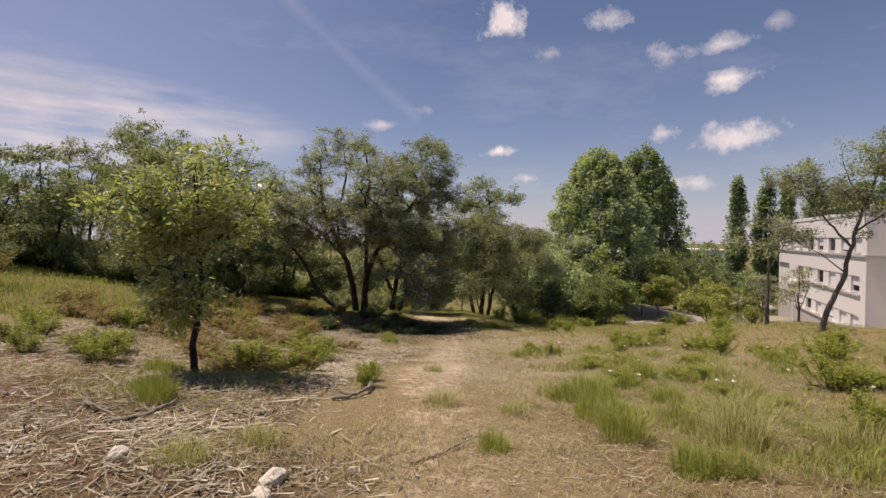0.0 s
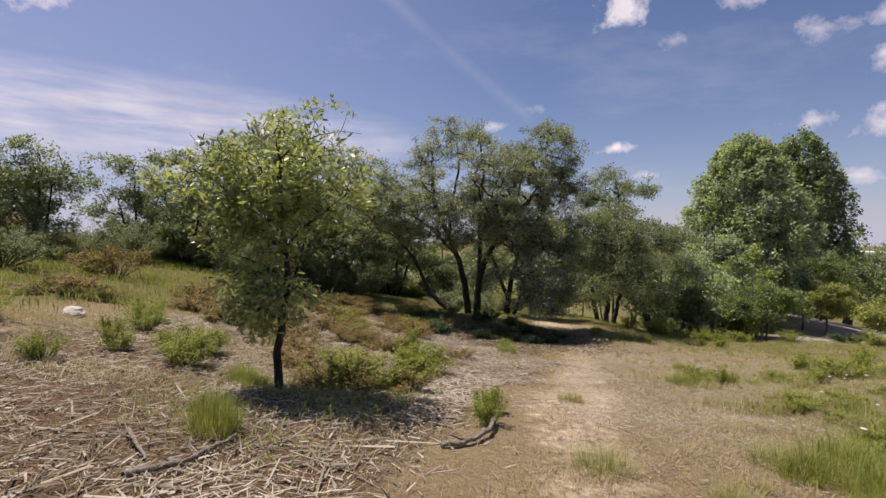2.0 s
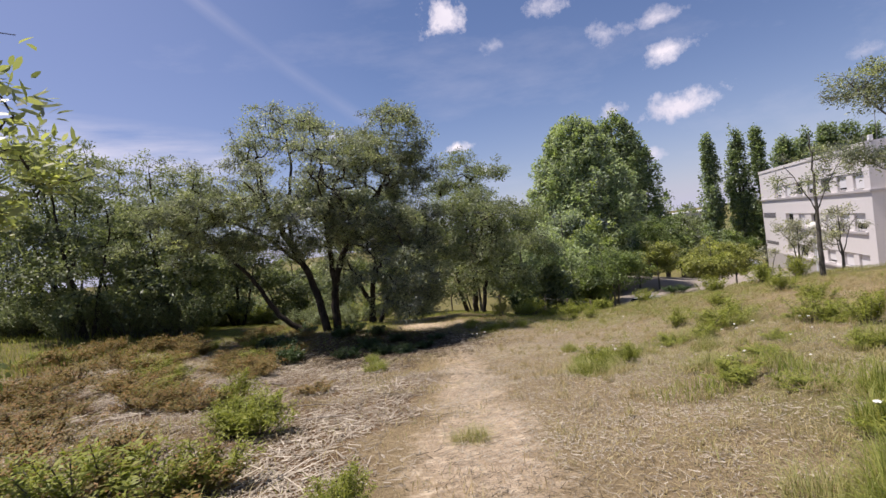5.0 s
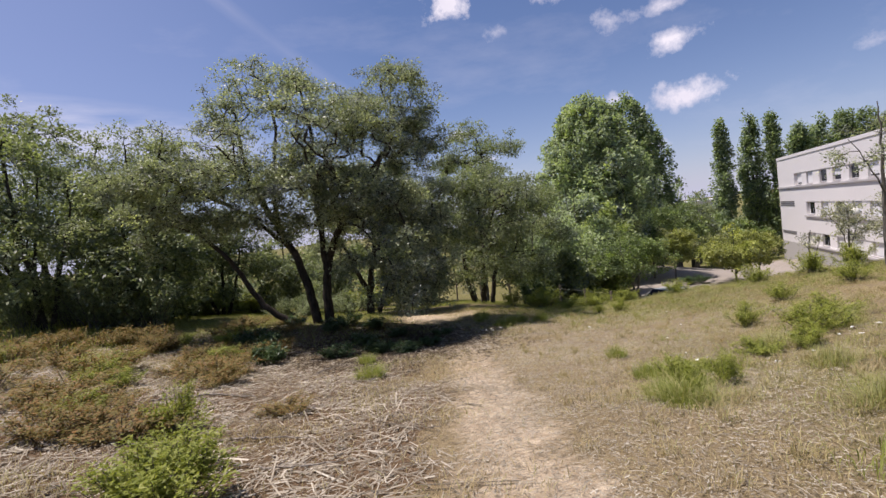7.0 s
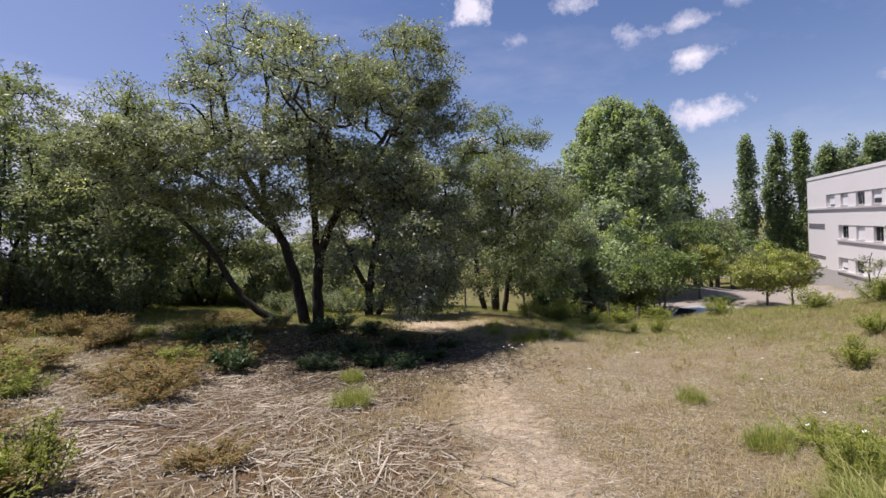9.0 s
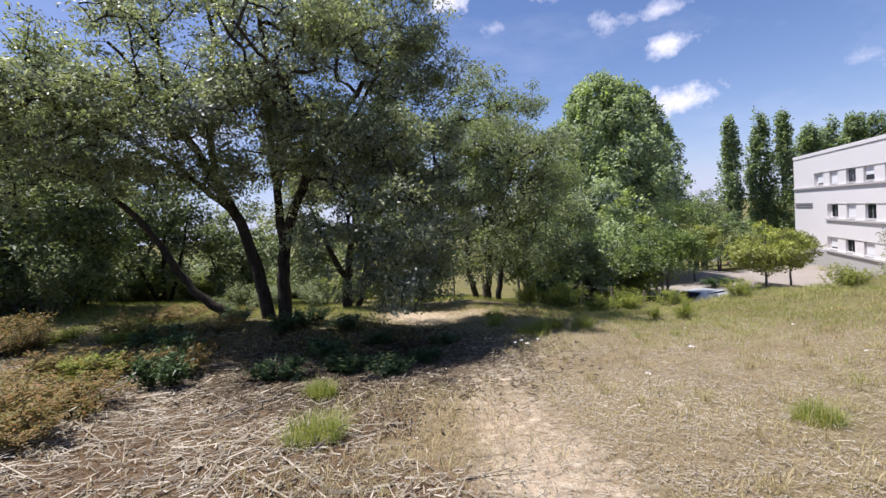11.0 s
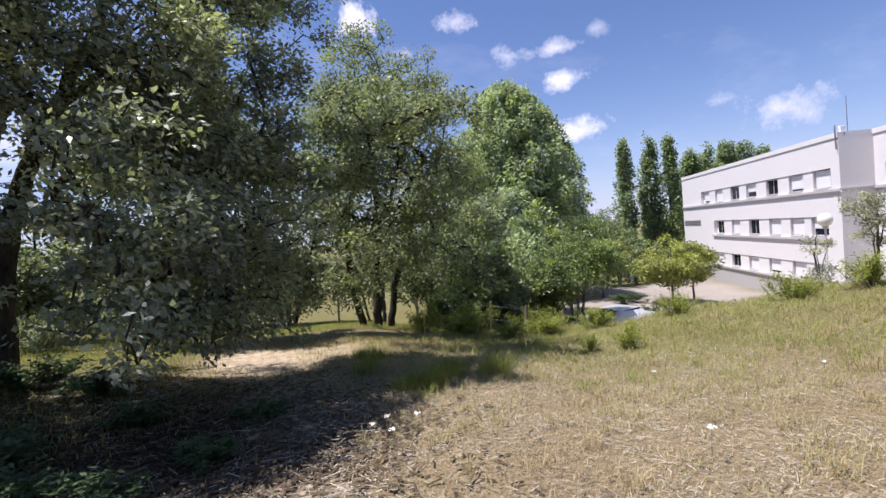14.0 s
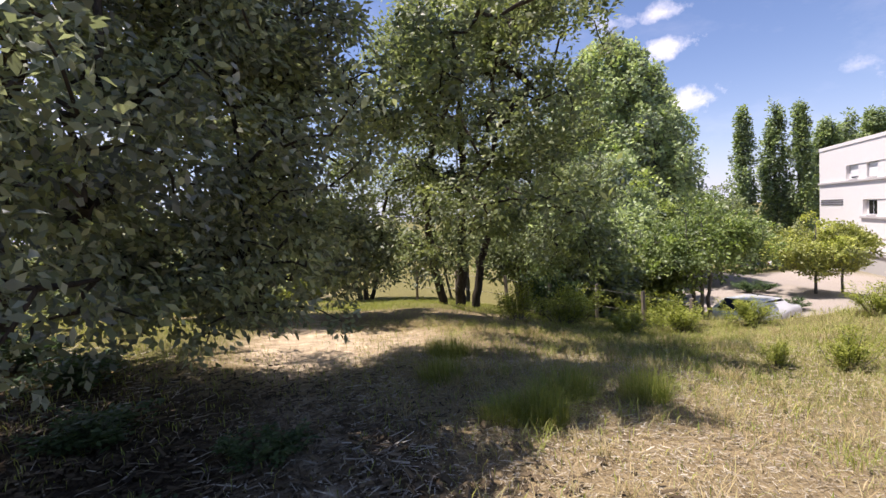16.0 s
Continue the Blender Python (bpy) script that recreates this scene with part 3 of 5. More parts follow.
        for lz in (-1.62, -1.86, -2.1, -5.5, -5.74):
            b("louvre", louvre_x[0], louvre_x[1], face, face + 0.05, lz - 0.05, lz + 0.06, LOUVRE, "dark ventilation slot")

    rows = [(1.4, 22.2, -6.6, -5.25, [(2.6, "shut"), (5.6, "shut"), (9.4, "low"), (13.2, "shut"), (17.0, "open"), (20.8, "low")]),
            (1.4, 22.0, -3.15, -1.65, [(2.7, "half"), (5.6, "shut"), (9.0, "shut"), (12.8, "open"), (16.6, "shut"), (20.5, "open")]),
            (1.0, 25.4, 0.42, 1.86, [(2.2, "shut"), (5.5, "low"), (9.2, "open"), (13.0, "half"), (16.5, "open"), (20.4, "shut"), (24.0, "low")])]
    wing(0.0, length, 0.0, rows, (26.0, length - 0.4))
    rows_b = [(-24.0, -2.0, -6.6, -5.25, [(-4.0, "shut"), (-8.0, "open"), (-12.0, "shut"), (-16.0, "low"), (-20.0, "shut")]),
              (-24.0, -6.0, -3.15, -1.65, [(-8.0, "shut"), (-12.0, "open"), (-16.0, "shut"), (-20.0, "half")]),
              (-24.0, -1.0, 0.42, 1.86, [(-2.6, "low"), (-6.4, "shut"), (-10.2, "open"), (-14.0, "shut"), (-18.0, "half"), (-22.0, "shut")])]
    wing(-28.0, -0.004, -2.2, rows_b, (-5.5, -1.0))
    b("ledge", -0.16, -0.004, -2.2, 0.16, 0.14, 0.32, LEDGE)
    b("roof", -28, length, -2.2 - depth, -2.6, ROOF_Z - 0.3, ROOF_Z - 0.1, LEDGE, "flat grey roof")
    # small cowl, cable and mast at the near roof corner
    cowl = part("roof_vent", box((0.3, 0.3, 0.5), (0.25, -0.4, ROOF_Z + 0.22), 0.06), SHUTTER, top, "small white roof vent cowl")
    part_arrays("pipe", *tube_arrays([(0.2, 0.06, ROOF_Z + 0.5), (0.12, 0.12, ROOF_Z + 0.1), (0.1, 0.1, ROOF_Z - 1.2)], [0.05, 0.05, 0.05], 6), LOUVRE, top)
    part_arrays("mast", *tube_arrays([(0.6, -1.0, ROOF_Z - 0.2), (0.6, -1.0, ROOF_Z + 2.6)], [0.03, 0.02], 6), WIRE, top, "thin aerial mast")


building()


def far_hall():
    top = tagged(new("white_hall"), "low white building seen far off between the poplars", "building")
    top.matrix_world = pose(54, 106, -2.0, 0, 0, -50)
    part("wall", box((13, 8, 13), (0, 5, -5.2)), WHITE_WALL, top)
    part("roof", box((13.4, 8.4, 0.4), (0, 5, 1.3), 0.05), FRAME_WHITE, top, "flat white roof edge")
    for k in range(3):
        part("window", box((1.8, 0.12, 1.2), (-4.2 + 4.1 * k, 0.97, -2.2)), DARK_GLASS, top, "dark strip window")


far_hall()


# ---- trees ----
def grow(limbs, blobs, clusters, reach, r, lump):
    """Limbs plus twigs that reach for cluster centres inside the crown's blobs. Returns bark chunks and cluster centres."""
    nodes, chunks = [], []
    parent, radius = [], []
    for pts, r0, r1 in limbs:
        line = smooth_line(pts, 0.28)
        line[1:-1] += r.normal(0, 0.02, line[1:-1].shape)
        rad = np.linspace(r0, r1, len(line))
        chunks.append(tube_arrays(line, rad, 9 if r0 > 0.08 else 6))
        nodes.extend(line[len(line) // 4:])
    if isinstance(blobs, np.ndarray):
        return finish(limbs, chunks, nodes, blobs, reach, r)
    weights = np.array([b[6] if len(b) > 6 else b[3] * b[4] * b[5] for b in blobs], float)
    lumps = max(8, clusters // lump[0])
    pick = r.choice(len(blobs), lumps, p=weights / weights.sum())
    d = r.normal(0, 1, (lumps, 3))
    d /= np.linalg.norm(d, axis=1)[:, None]
    rad = r.uniform(0.2, 1.0, lumps) ** 0.45
    bl = np.array([b[:6] for b in blobs])[pick]
    heads = bl[:, :3] + d * bl[:, 3:6] * rad[:, None] * r.uniform(0.86, 1.06, (lumps, 1))
    own = r.integers(0, lumps, clusters)
    girth = r.uniform(0.6, 1.35, lumps)[own][:, None]
    centres = heads[own] + np.clip(r.normal(0, 1, (clusters, 3)), -1.7, 1.7) * girth * lump[1] * np.array([1, 1, 0.62])
    return finish(limbs, chunks, nodes, centres[centres[:, 2] > 0.25], reach, r)


def finish(limbs, chunks, nodes, centres, reach, r):
    """Twigs from the nearest limb or twig to each cluster."""
    base = np.asarray(nodes)
    order = np.argsort(((centres[:, None] - base[None]) ** 2).sum(-1).min(1))
    net = np.zeros((len(base) + 2 * len(centres), 3))
    net[:len(base)] = base
    up = np.zeros(len(net), int) - 1
    load = np.zeros(len(net))
    n = len(base)
    links = []
    for c in centres[order]:
        dist = ((net[:n] - c) ** 2).sum(1) + 0.6 * np.maximum(net[:n, 2] - c[2], 0) ** 2
        k = int(dist.argmin())
        a = net[k]
        mid = (a + c) / 2 + r.normal(0, 0.07, 3) * np.linalg.norm(c - a) + np.array([0, 0, 0.06 * np.linalg.norm(c - a)])
        net[n], net[n + 1] = mid, c
        up[n], up[n + 1] = k, n
        links.append((k, n, n + 1))
        n += 2
    for k in range(n - 1, len(base) - 1, -1):
        load[k] += 1
        if up[k] >= len(base):
            load[up[k]] += load[k]
    for k, a, c in links:
        r0 = reach * (1.0 + load[a]) ** 0.45
        line = np.array([net[k], net[a], net[c]])
        chunks.append(tube_arrays(line, [r0 * 1.15, r0, max(r0 * 0.5, reach * 0.8)], 3 if r0 < 0.03 else 5))
    return join_arrays(chunks), centres


def foliage(centres, per, sigma, length, width, r, hub, droop=0.0, stretch=0.7, rounded=False):
    c = np.repeat(centres, per, axis=0)
    ball = r.normal(0, 1, c.shape)
    ball *= (r.uniform(0, 1, len(c)) ** 0.45 / np.linalg.norm(ball, axis=1))[:, None]
    size = np.repeat(r.uniform(0.65, 1.25, len(centres)), per)[:, None]
    p = c + ball * size * np.array([sigma, sigma, sigma * stretch]) * 1.7
    out = p - c + (c - hub) * 0.12 + np.array([0, 0, 0.12 - droop])
    out /= np.linalg.norm(out, axis=1)[:, None] + 1e-9
    return leaf_quads(p, out, length, width, r, rounded)


def tree(name, x, y, limbs, blobs, clusters, per, sigma, leaf, leaf_mat, bark, label, seed, twig=0.006, category="tree", group="", droop=0.0, lump=(11, 0.42), stretch=0.7, rounded=False):
    r = np.random.default_rng(seed)
    top = tagged(new(name), label, category, group)
    top.matrix_world = pose(x, y, land_z(x, y) - 0.04)
    (bv, bf), centres = grow(limbs, blobs, clusters, twig, r, lump)
    part_arrays("trunk", bv, bf, bark, top, smooth=True)
    lv, lf = foliage(centres, per, sigma, leaf[0], leaf[1], r, np.mean([b[:3] for b in blobs], axis=0), droop, stretch, rounded)
    lv[:, 2] = np.maximum(lv[:, 2], 0.05)
    crown = part_arrays("crown", lv, lf, leaf_mat, top)
    tone = np.clip(r.normal(0, 0.17, len(centres)), -0.4, 0.45)  # older and younger sprays differ in colour
    crown.data.attributes.new("tone", "FLOAT", "FACE").data.foreach_set("value", np.repeat(tone, per).astype(np.float32))
    return top


# young oak beside the trail
tree("young_oak", -4.15, 7.65,
     [([(0, 0, 0), (-0.05, -0.03, 0.3), (-0.04, 0, 0.7), (0.08, 0.05, 1.1), (0.09, 0.05, 1.8), (0.05, 0, 2.6), (0.0, 0, 3.4)], 0.06, 0.016),
      ([(0.08, 0.03, 1.9), (-0.35, -0.2, 2.5), (-0.7, -0.4, 2.95), (-1.0, -0.5, 3.15)], 0.028, 0.006), ([(0.08, 0.05, 2.0), (0.4, 0.3, 2.5), (0.75, 0.5, 2.75)], 0.025, 0.008),
      ([(0.06, 0.03, 1.0), (-0.25, -0.15, 1.25), (-0.55, -0.3, 1.3)], 0.018, 0.006), ([(0.06, 0, 2.4), (0.35, -0.5, 3.0), (0.45, -0.8, 3.4)], 0.02, 0.006), ([(0.07, 0.03, 1.6), (-0.5, -0.3, 1.95), (-0.85, -0.5, 2.0)], 0.014, 0.005),
      ([(0.06, 0, 2.3), (-0.3, 0.5, 2.9), (-0.4, 0.9, 3.3)], 0.02, 0.006), ([(0.0, 0, 3.2), (0.5, 0.3, 3.75), (0.95, 0.6, 3.65)], 0.012, 0.003), ([(-0.6, -0.35, 2.8), (-0.8, -0.4, 3.3), (-1.0, -0.5, 3.5)], 0.012, 0.003)],
     [(-0.05, 0.0, 3.15, 1.0, 1.0, 0.62, 1.3), (-0.65, -0.4, 2.8, 0.6, 0.6, 0.5, 0.5), (0.65, 0.4, 2.75, 0.55, 0.55, 0.5, 0.45), (-0.35, 0.1, 3.65, 0.4, 0.5, 0.3, 0.16), (0.15, 0.2, 3.6, 0.4, 0.4, 0.3, 0.14), (-0.85, -0.45, 3.15, 0.3, 0.25, 0.2, 0.03), (-0.6, -0.35, 2.15, 0.25, 0.25, 0.2, 0.06),
      (0.0, 0, 2.5, 0.7, 0.7, 0.45, 0.6), (-0.3, -0.2, 2.2, 0.5, 0.5, 0.3, 0.2), (0.1, 0, 1.95, 0.28, 0.28, 0.3, 0.1), (-0.2, -0.12, 1.35, 0.34, 0.34, 0.38, 0.6), (0.16, 0.1, 1.3, 0.27, 0.27, 0.34, 0.42), (-0.28, -0.15, 0.95, 0.28, 0.28, 0.25, 0.16)],
     560, 18, 0.13, (0.115, 0.038), YOUNG_LEAF, BARK, "young oak with sparse yellowish-green leaves beside the trail", 11, 0.0028, lump=(6, 0.15), rounded=True)

# the big spreading oak with three stems
tree("spreading_oak", -4.65, 25.25,
     [([(-0.9, 0.2, 0.05), (-1.5, 0.1, 0.45), (-2.1, 0.0, 1.0), (-2.5, -0.1, 1.9), (-2.9, -0.3, 2.8), (-3.6, -0.7, 3.8), (-4.2, -1.1, 4.9)], 0.135, 0.04),
      ([(-0.1, 0, -0.1), (-0.2, 0, 0.7), (-0.34, 0, 1.6), (-0.66, -0.1, 2.9), (-1.05, -0.3, 3.9), (-1.7, -0.8, 5.3), (-1.6, -1.4, 7.2)], 0.185, 0.05),
      ([(0.25, 0, -0.1), (0.32, 0.05, 0.8), (0.38, 0.05, 1.9), (0.75, -0.1, 2.8), (1.2, -0.4, 3.6), (2.1, -0.9, 4.7), (3.0, -1.6, 5.7)], 0.19, 0.06),
      ([(0.42, 0.03, 2.0), (0.5, -0.3, 3.5), (0.55, -0.8, 5.0), (0.8, -1.3, 6.8), (0.6, -1.6, 8.6)], 0.12, 0.035),
      ([(1.2, -0.4, 3.6), (1.7, -1.8, 4.4), (1.7, -3.4, 5.2), (1.2, -4.6, 5.9)], 0.08, 0.03), ([(-1.05, -0.3, 3.9), (-0.9, -0.8, 5.4), (-0.4, -1.2, 7.0), (-0.5, -1.4, 8.6)], 0.09, 0.03),
      ([(1.6, -0.6, 4.1), (2.7, 0.1, 5.4), (3.4, 0.5, 6.8), (3.6, 0.5, 8.4)], 0.07, 0.02), ([(1.2, -0.4, 3.6), (1.9, -2.0, 3.6), (2.6, -3.0, 2.9), (3.2, -3.5, 2.0), (3.4, -3.8, 1.2)], 0.05, 0.012), ([(2.1, -0.9, 4.7), (3.1, -2.2, 4.4), (3.6, -2.8, 3.5), (3.7, -3.2, 2.6), (3.7, -3.5, 1.6)], 0.06, 0.015),
      ([(2.1, -0.9, 4.7), (3.3, -1.1, 3.8), (3.9, -1.3, 2.5), (3.9, -1.4, 1.2)], 0.05, 0.012), ([(-0.66, -0.1, 2.9), (-1.7, -1.0, 4.2), (-3.0, -1.9, 5.2), (-4.2, -2.1, 5.8)], 0.09, 0.03), ([(-3.6, -0.7, 3.8), (-4.8, -0.8, 4.4), (-6.2, -1.0, 4.8)], 0.05, 0.012),
      ([(-1.05, -0.3, 3.9), (-1.4, -1.8, 5.6), (-1.7, -3.2, 6.3)], 0.07, 0.03), ([(0.5, -0.3, 3.5), (0.6, 1.0, 5.2), (0.6, 1.8, 6.6)], 0.08, 0.03)],
     [(-0.1, -1.9, 6.3, 3.3, 3.0, 2.6, 44), (2.8, -1.6, 5.4, 1.7, 1.8, 2.4, 20), (-4.2, -2.0, 5.1, 2.5, 2.2, 1.9, 22), (-2.6, -1.8, 4.4, 2.0, 1.5, 0.9, 11), (0.3, -2.3, 4.9, 1.9, 1.5, 1.1, 16), (-5.8, -1.0, 4.6, 1.6, 1.5, 1.2, 9), (0.0, -1.2, 3.9, 1.6, 1.3, 0.8, 13),
      (2.6, -1.2, 3.7, 1.4, 1.4, 1.0, 10), (1.8, 0.6, 3.5, 1.2, 1.0, 0.9, 6), (3.6, -2.9, 3.2, 1.15, 1.3, 1.5, 8), (0.6, -4.0, 6.0, 1.8, 1.3, 1.4, 8), (3.9, -1.3, 2.3, 1.1, 1.2, 1.1, 13), (3.8, -1.5, 1.2, 1.0, 1.1, 0.65, 9), (2.9, -2.6, 1.5, 0.9, 0.8, 0.7, 6), (3.4, -3.3, 2.1, 0.9, 0.7, 0.8, 6), (3.3, -3.5, 1.35, 0.8, 0.5, 0.5, 3.5), (2.5, -3.0, 2.5, 0.9, 0.8, 0.7, 4),
      (3.8, -0.2, 7.9, 1.6, 1.5, 1.6, 15), (4.0, 0.3, 6.2, 1.4, 1.4, 1.5, 11), (4.3, -0.7, 5.4, 1.1, 1.3, 1.9, 11), (4.2, -0.8, 3.9, 1.0, 1.1, 1.2, 7), (1.6, -3.0, 5.6, 1.6, 1.2, 1.4, 12), (-0.5, -1.3, 8.6, 1.7, 1.5, 0.9, 8), (2.2, -1.4, 7.6, 1.1, 1.1, 0.7, 4), (-2.7, -1.4, 6.9, 1.6, 1.6, 1.3, 12), (-4.6, -1.6, 6.0, 1.5, 1.5, 1.0, 8), (-1.6, -2.0, 5.6, 1.5, 1.5, 1.0, 12)],
     3000, 56, 0.18, (0.096, 0.048), OAK_LEAF, BARK, "broad grey-green oak with three dark leaning stems", 21, 0.006, lump=(10, 0.36))

# lush understorey oak behind it
tree("dark_oak", -3.5, 31.2,
     [([(0, 0, 0), (0.1, 0, 1.3), (0.5, 0, 3.0), (0.8, 0, 5.0)], 0.2, 0.06), ([(0.1, 0, 1.0), (-0.6, 0, 2.6), (-1.2, 0, 4.4)], 0.14, 0.04), ([(0.4, 0.2, 0), (1.2, 0.2, 2.0), (2.0, 0, 4.0)], 0.12, 0.04)],
     [(0.4, -0.4, 5.2, 3.0, 2.4, 2.6), (2.4, -1.0, 3.6, 1.9, 1.9, 2.0), (-1.6, 0, 4.4, 1.8, 1.6, 1.8), (3.0, -1.4, 1.6, 1.2, 1.3, 1.2, 5)],
     380, 76, 0.28, (0.15, 0.08), OAK_LEAF, BARK, "dense dark oak with several stems in the grove", 22, 0.007, lump=(7, 0.4))

# three-stemmed tree by the fence, its crown leaning over the hollow
tree("leaning_oak", 2.5, 33.8,
     [([(0, 0, 0), (0.1, -0.3, 1.4), (0.1, -1.4, 3.4), (0, -2.6, 5.2), (-0.2, -3.2, 7.4)], 0.17, 0.05), ([(-0.5, 0.1, 0), (-0.8, -0.2, 1.5), (-1.0, -2.0, 3.4), (-0.9, -4.0, 4.6), (-0.5, -6.6, 5.2)], 0.14, 0.03),
      ([(0.5, 0, 0), (0.7, -0.1, 1.4), (1.3, -1.0, 3.4), (1.8, -2.2, 5.4)], 0.14, 0.04), ([(0.1, -1.4, 3.4), (0.4, -4.0, 4.8), (0.0, -7.4, 5.4)], 0.08, 0.02)],
     [(0.0, -2.2, 6.7, 2.6, 3.0, 3.0, 44), (0.2, -5.2, 5.2, 2.2, 2.6, 2.5, 22), (-0.3, -8.0, 4.6, 1.6, 1.7, 2.3, 12), (1.8, -2.0, 4.6, 1.7, 2.0, 2.0, 9), (-1.2, -4.2, 2.6, 1.3, 2.0, 1.3, 7), (1.3, -5.0, 2.6, 1.3, 1.6, 1.3, 5)],
     800, 66, 0.25, (0.12, 0.056), THICKET_LEAF, BARK, "three-stemmed green oak leaning over the hollow", 23, 0.006, lump=(7, 0.36))

tree("slender_oak", 6.2, 37.0,
     [([(0, 0, 0), (0.1, 0, 2.0), (0.0, -0.2, 4.2), (0.2, -0.3, 6.5)], 0.12, 0.03), ([(0.8, 0.3, 0), (0.9, 0.2, 2.0), (1.4, 0, 4.4)], 0.09, 0.03)],
     [(0.2, -0.4, 5.8, 2.4, 2.6, 3.2), (1.6, -0.6, 4.0, 1.8, 1.8, 2.0), (-1.4, -0.8, 4.4, 1.6, 1.7, 2.0)],
     260, 85, 0.34, (0.12, 0.06), THICKET_LEAF, GREY_BARK, "slim green oak with pale stems by the fence", 24, 0.006)
tree("slender_oak", 3.6, 41.0,
     [([(0, 0, 0), (0.1, 0, 2.4), (-0.1, 0, 7.2)], 0.12, 0.03), ([(-0.5, 0.2, 0), (-1.0, 0, 2.6), (-1.4, 0, 4.6)], 0.08, 0.03)],
     [(0.0, 0, 6.2, 2.7, 2.4, 3.2), (-1.8, 0, 4.6, 1.8, 1.8, 2.2)], 260, 72, 0.36, (0.13, 0.065), THICKET_LEAF, GREY_BARK, "slim green oak with pale stems by the fence", 25, 0.006)

# thicket on the left
def thicket_tree(x, y, height, spread, seed, mat=None, per=38, clusters=280):
    r = np.random.default_rng(seed + 500)
    a, b = r.uniform(-0.6, 0.6, 2)
    h, s = height, spread
    tree("thicket_tree", x, y,
         [([(0, 0, 0), (a * 0.3, 0, h * 0.25), (a, b, h * 0.5), (a * 1.2, b, h * 0.86)], 0.04 * h * 0.45, 0.03),
          ([(0.2, 0.1, 0), (0.7, 0.1, h * 0.22), (s * 0.55, -b, h * 0.6)], 0.10, 0.03), ([(-0.2, 0, 0), (-0.7, -0.2, h * 0.25), (-s * 0.55, b, h * 0.55)], 0.10, 0.03)],
         [(a, b, h * 0.72, s * 0.8, s * 0.75, h * 0.28), (s * 0.5, -b, h * 0.55, s * 0.6, s * 0.6, h * 0.25), (-s * 0.5, b, h * 0.5, s * 0.6, s * 0.6, h * 0.24),
          (0, -0.4 * s, h * 0.34, s * 0.75, s * 0.55, h * 0.2), (0.3 * s, 0, h * 0.2, s * 0.7, s * 0.5, h * 0.14)],
         clusters, per, 0.28, (0.19, 0.09), mat or THICKET_LEAF, BARK, "grey-green oak in a dense thicket", seed, 0.007, group="thicket trees", lump=(6, 0.045 * h + 0.1))


for k, (x, y, h, s) in enumerate([(-25.0, 39.7, 13.0, 4.6), (-15.7, 33.5, 10.4, 3.2), (-20.5, 37.5, 11.0, 3.8), (-29.5, 37.0, 10.0, 4.0), (-19.0, 30.0, 10.2, 3.4), (-23.5, 27.5, 7.6, 3.2), (-11.6, 33.5, 5.6, 2.4), (-15.5, 26.5, 8.0, 3.2), (-27.5, 28, 7.2, 3.2),
                                  (-12.2, 27.6, 6.6, 2.3), (-19.5, 36.0, 8.8, 3.0), (-7.0, 42.0, 5.0, 2.6), (-31.0, 35.0, 7.0, 3.4), (-27.6, 21.5, 6.4, 2.8), (-33.0, 24.0, 5.6, 2.8), (-38.0, 19.5, 5.2, 2.6), (-44.0, 24.0, 5.6, 3.0), (-25.0, 33.0, 7.6, 3.0), (-1.0, 40.5, 7.0, 2.8), (-9.0, 35.0, 4.6, 2.3), (-15.0, 37.0, 5.4, 2.6), (-12.4, 29.2, 4.4, 2.0)]):
    thicket_tree(x, y, h, s, 40 + k)

# broad poplars
def poplar(x, y, height, spread, seed, mat, label, clusters=900, per=60, leaf=(0.3, 0.2), low=0.05, name="poplar", group="", columnar=False, sigma=0.55):
    """A tall crown of steeply ascending leafy boughs."""
    h, s = height, spread
    r = np.random.default_rng(seed + 900)
    count = 60 if columnar else clusters // 6
    b0 = r.uniform(-0.1, 0.74, count)
    b1 = np.minimum(b0 + r.uniform(0.2, 0.36, count), r.uniform(0.93, 1.0, count))
    own, t = r.integers(0, count, clusters), r.uniform(0, 1, clusters) ** 0.6
    f = np.clip(b0[own] + (b1 - b0)[own] * t, 0, 1)
    if columnar:
        wide = s * (0.55 + 0.45 * np.sin(np.minimum(f * 3.0, 1.57))) * np.maximum(1 - f ** 1.9, 0.0) ** 0.8 + 0.1
    else:
        wide = s * (0.8 + 0.2 * np.sin(np.minimum(f * 4, 1.57))) * np.maximum(1 - f ** 2.4, 0.0) ** 0.66 + 0.2
    a = r.uniform(0, 2 * np.pi, count)[own] + r.normal(0, 0.16 if columnar else 0.1, clusters)
    rad = wide * (r.uniform(0.6, 1.3, count) if columnar else r.uniform(0.82, 1.12, count))[own] * np.clip(0.3 + 0.72 * t, 0, 1) * r.uniform(0.85, 1.08, clusters)
    centres = np.stack([rad * np.cos(a), rad * np.sin(a), h * (low + (0.97 - low) * f)], 1)
    limbs = [([(0, 0, 0), (0.1, 0, h * 0.3), (0, 0.1, h * 0.65), (0, 0, h * 0.93)], 0.014 * h, 0.05)]
    for k in range(4 if columnar else 12):
        q, z0 = r.uniform(0, 6.28), h * r.uniform(0.08, 0.5)
        e = 0.6 * s * (1 - (z0 / h) ** 2)
        limbs.append(([(0, 0, z0), (math.cos(q) * e * 0.7, math.sin(q) * e * 0.7, z0 + h * 0.14), (math.cos(q) * e, math.sin(q) * e, z0 + h * 0.32)], 0.005 * h, 0.03))
    return tree(name, x, y, limbs, centres, clusters, per, sigma, leaf, mat, GREY_BARK, label, seed, 0.012, group=group, stretch=1.5)


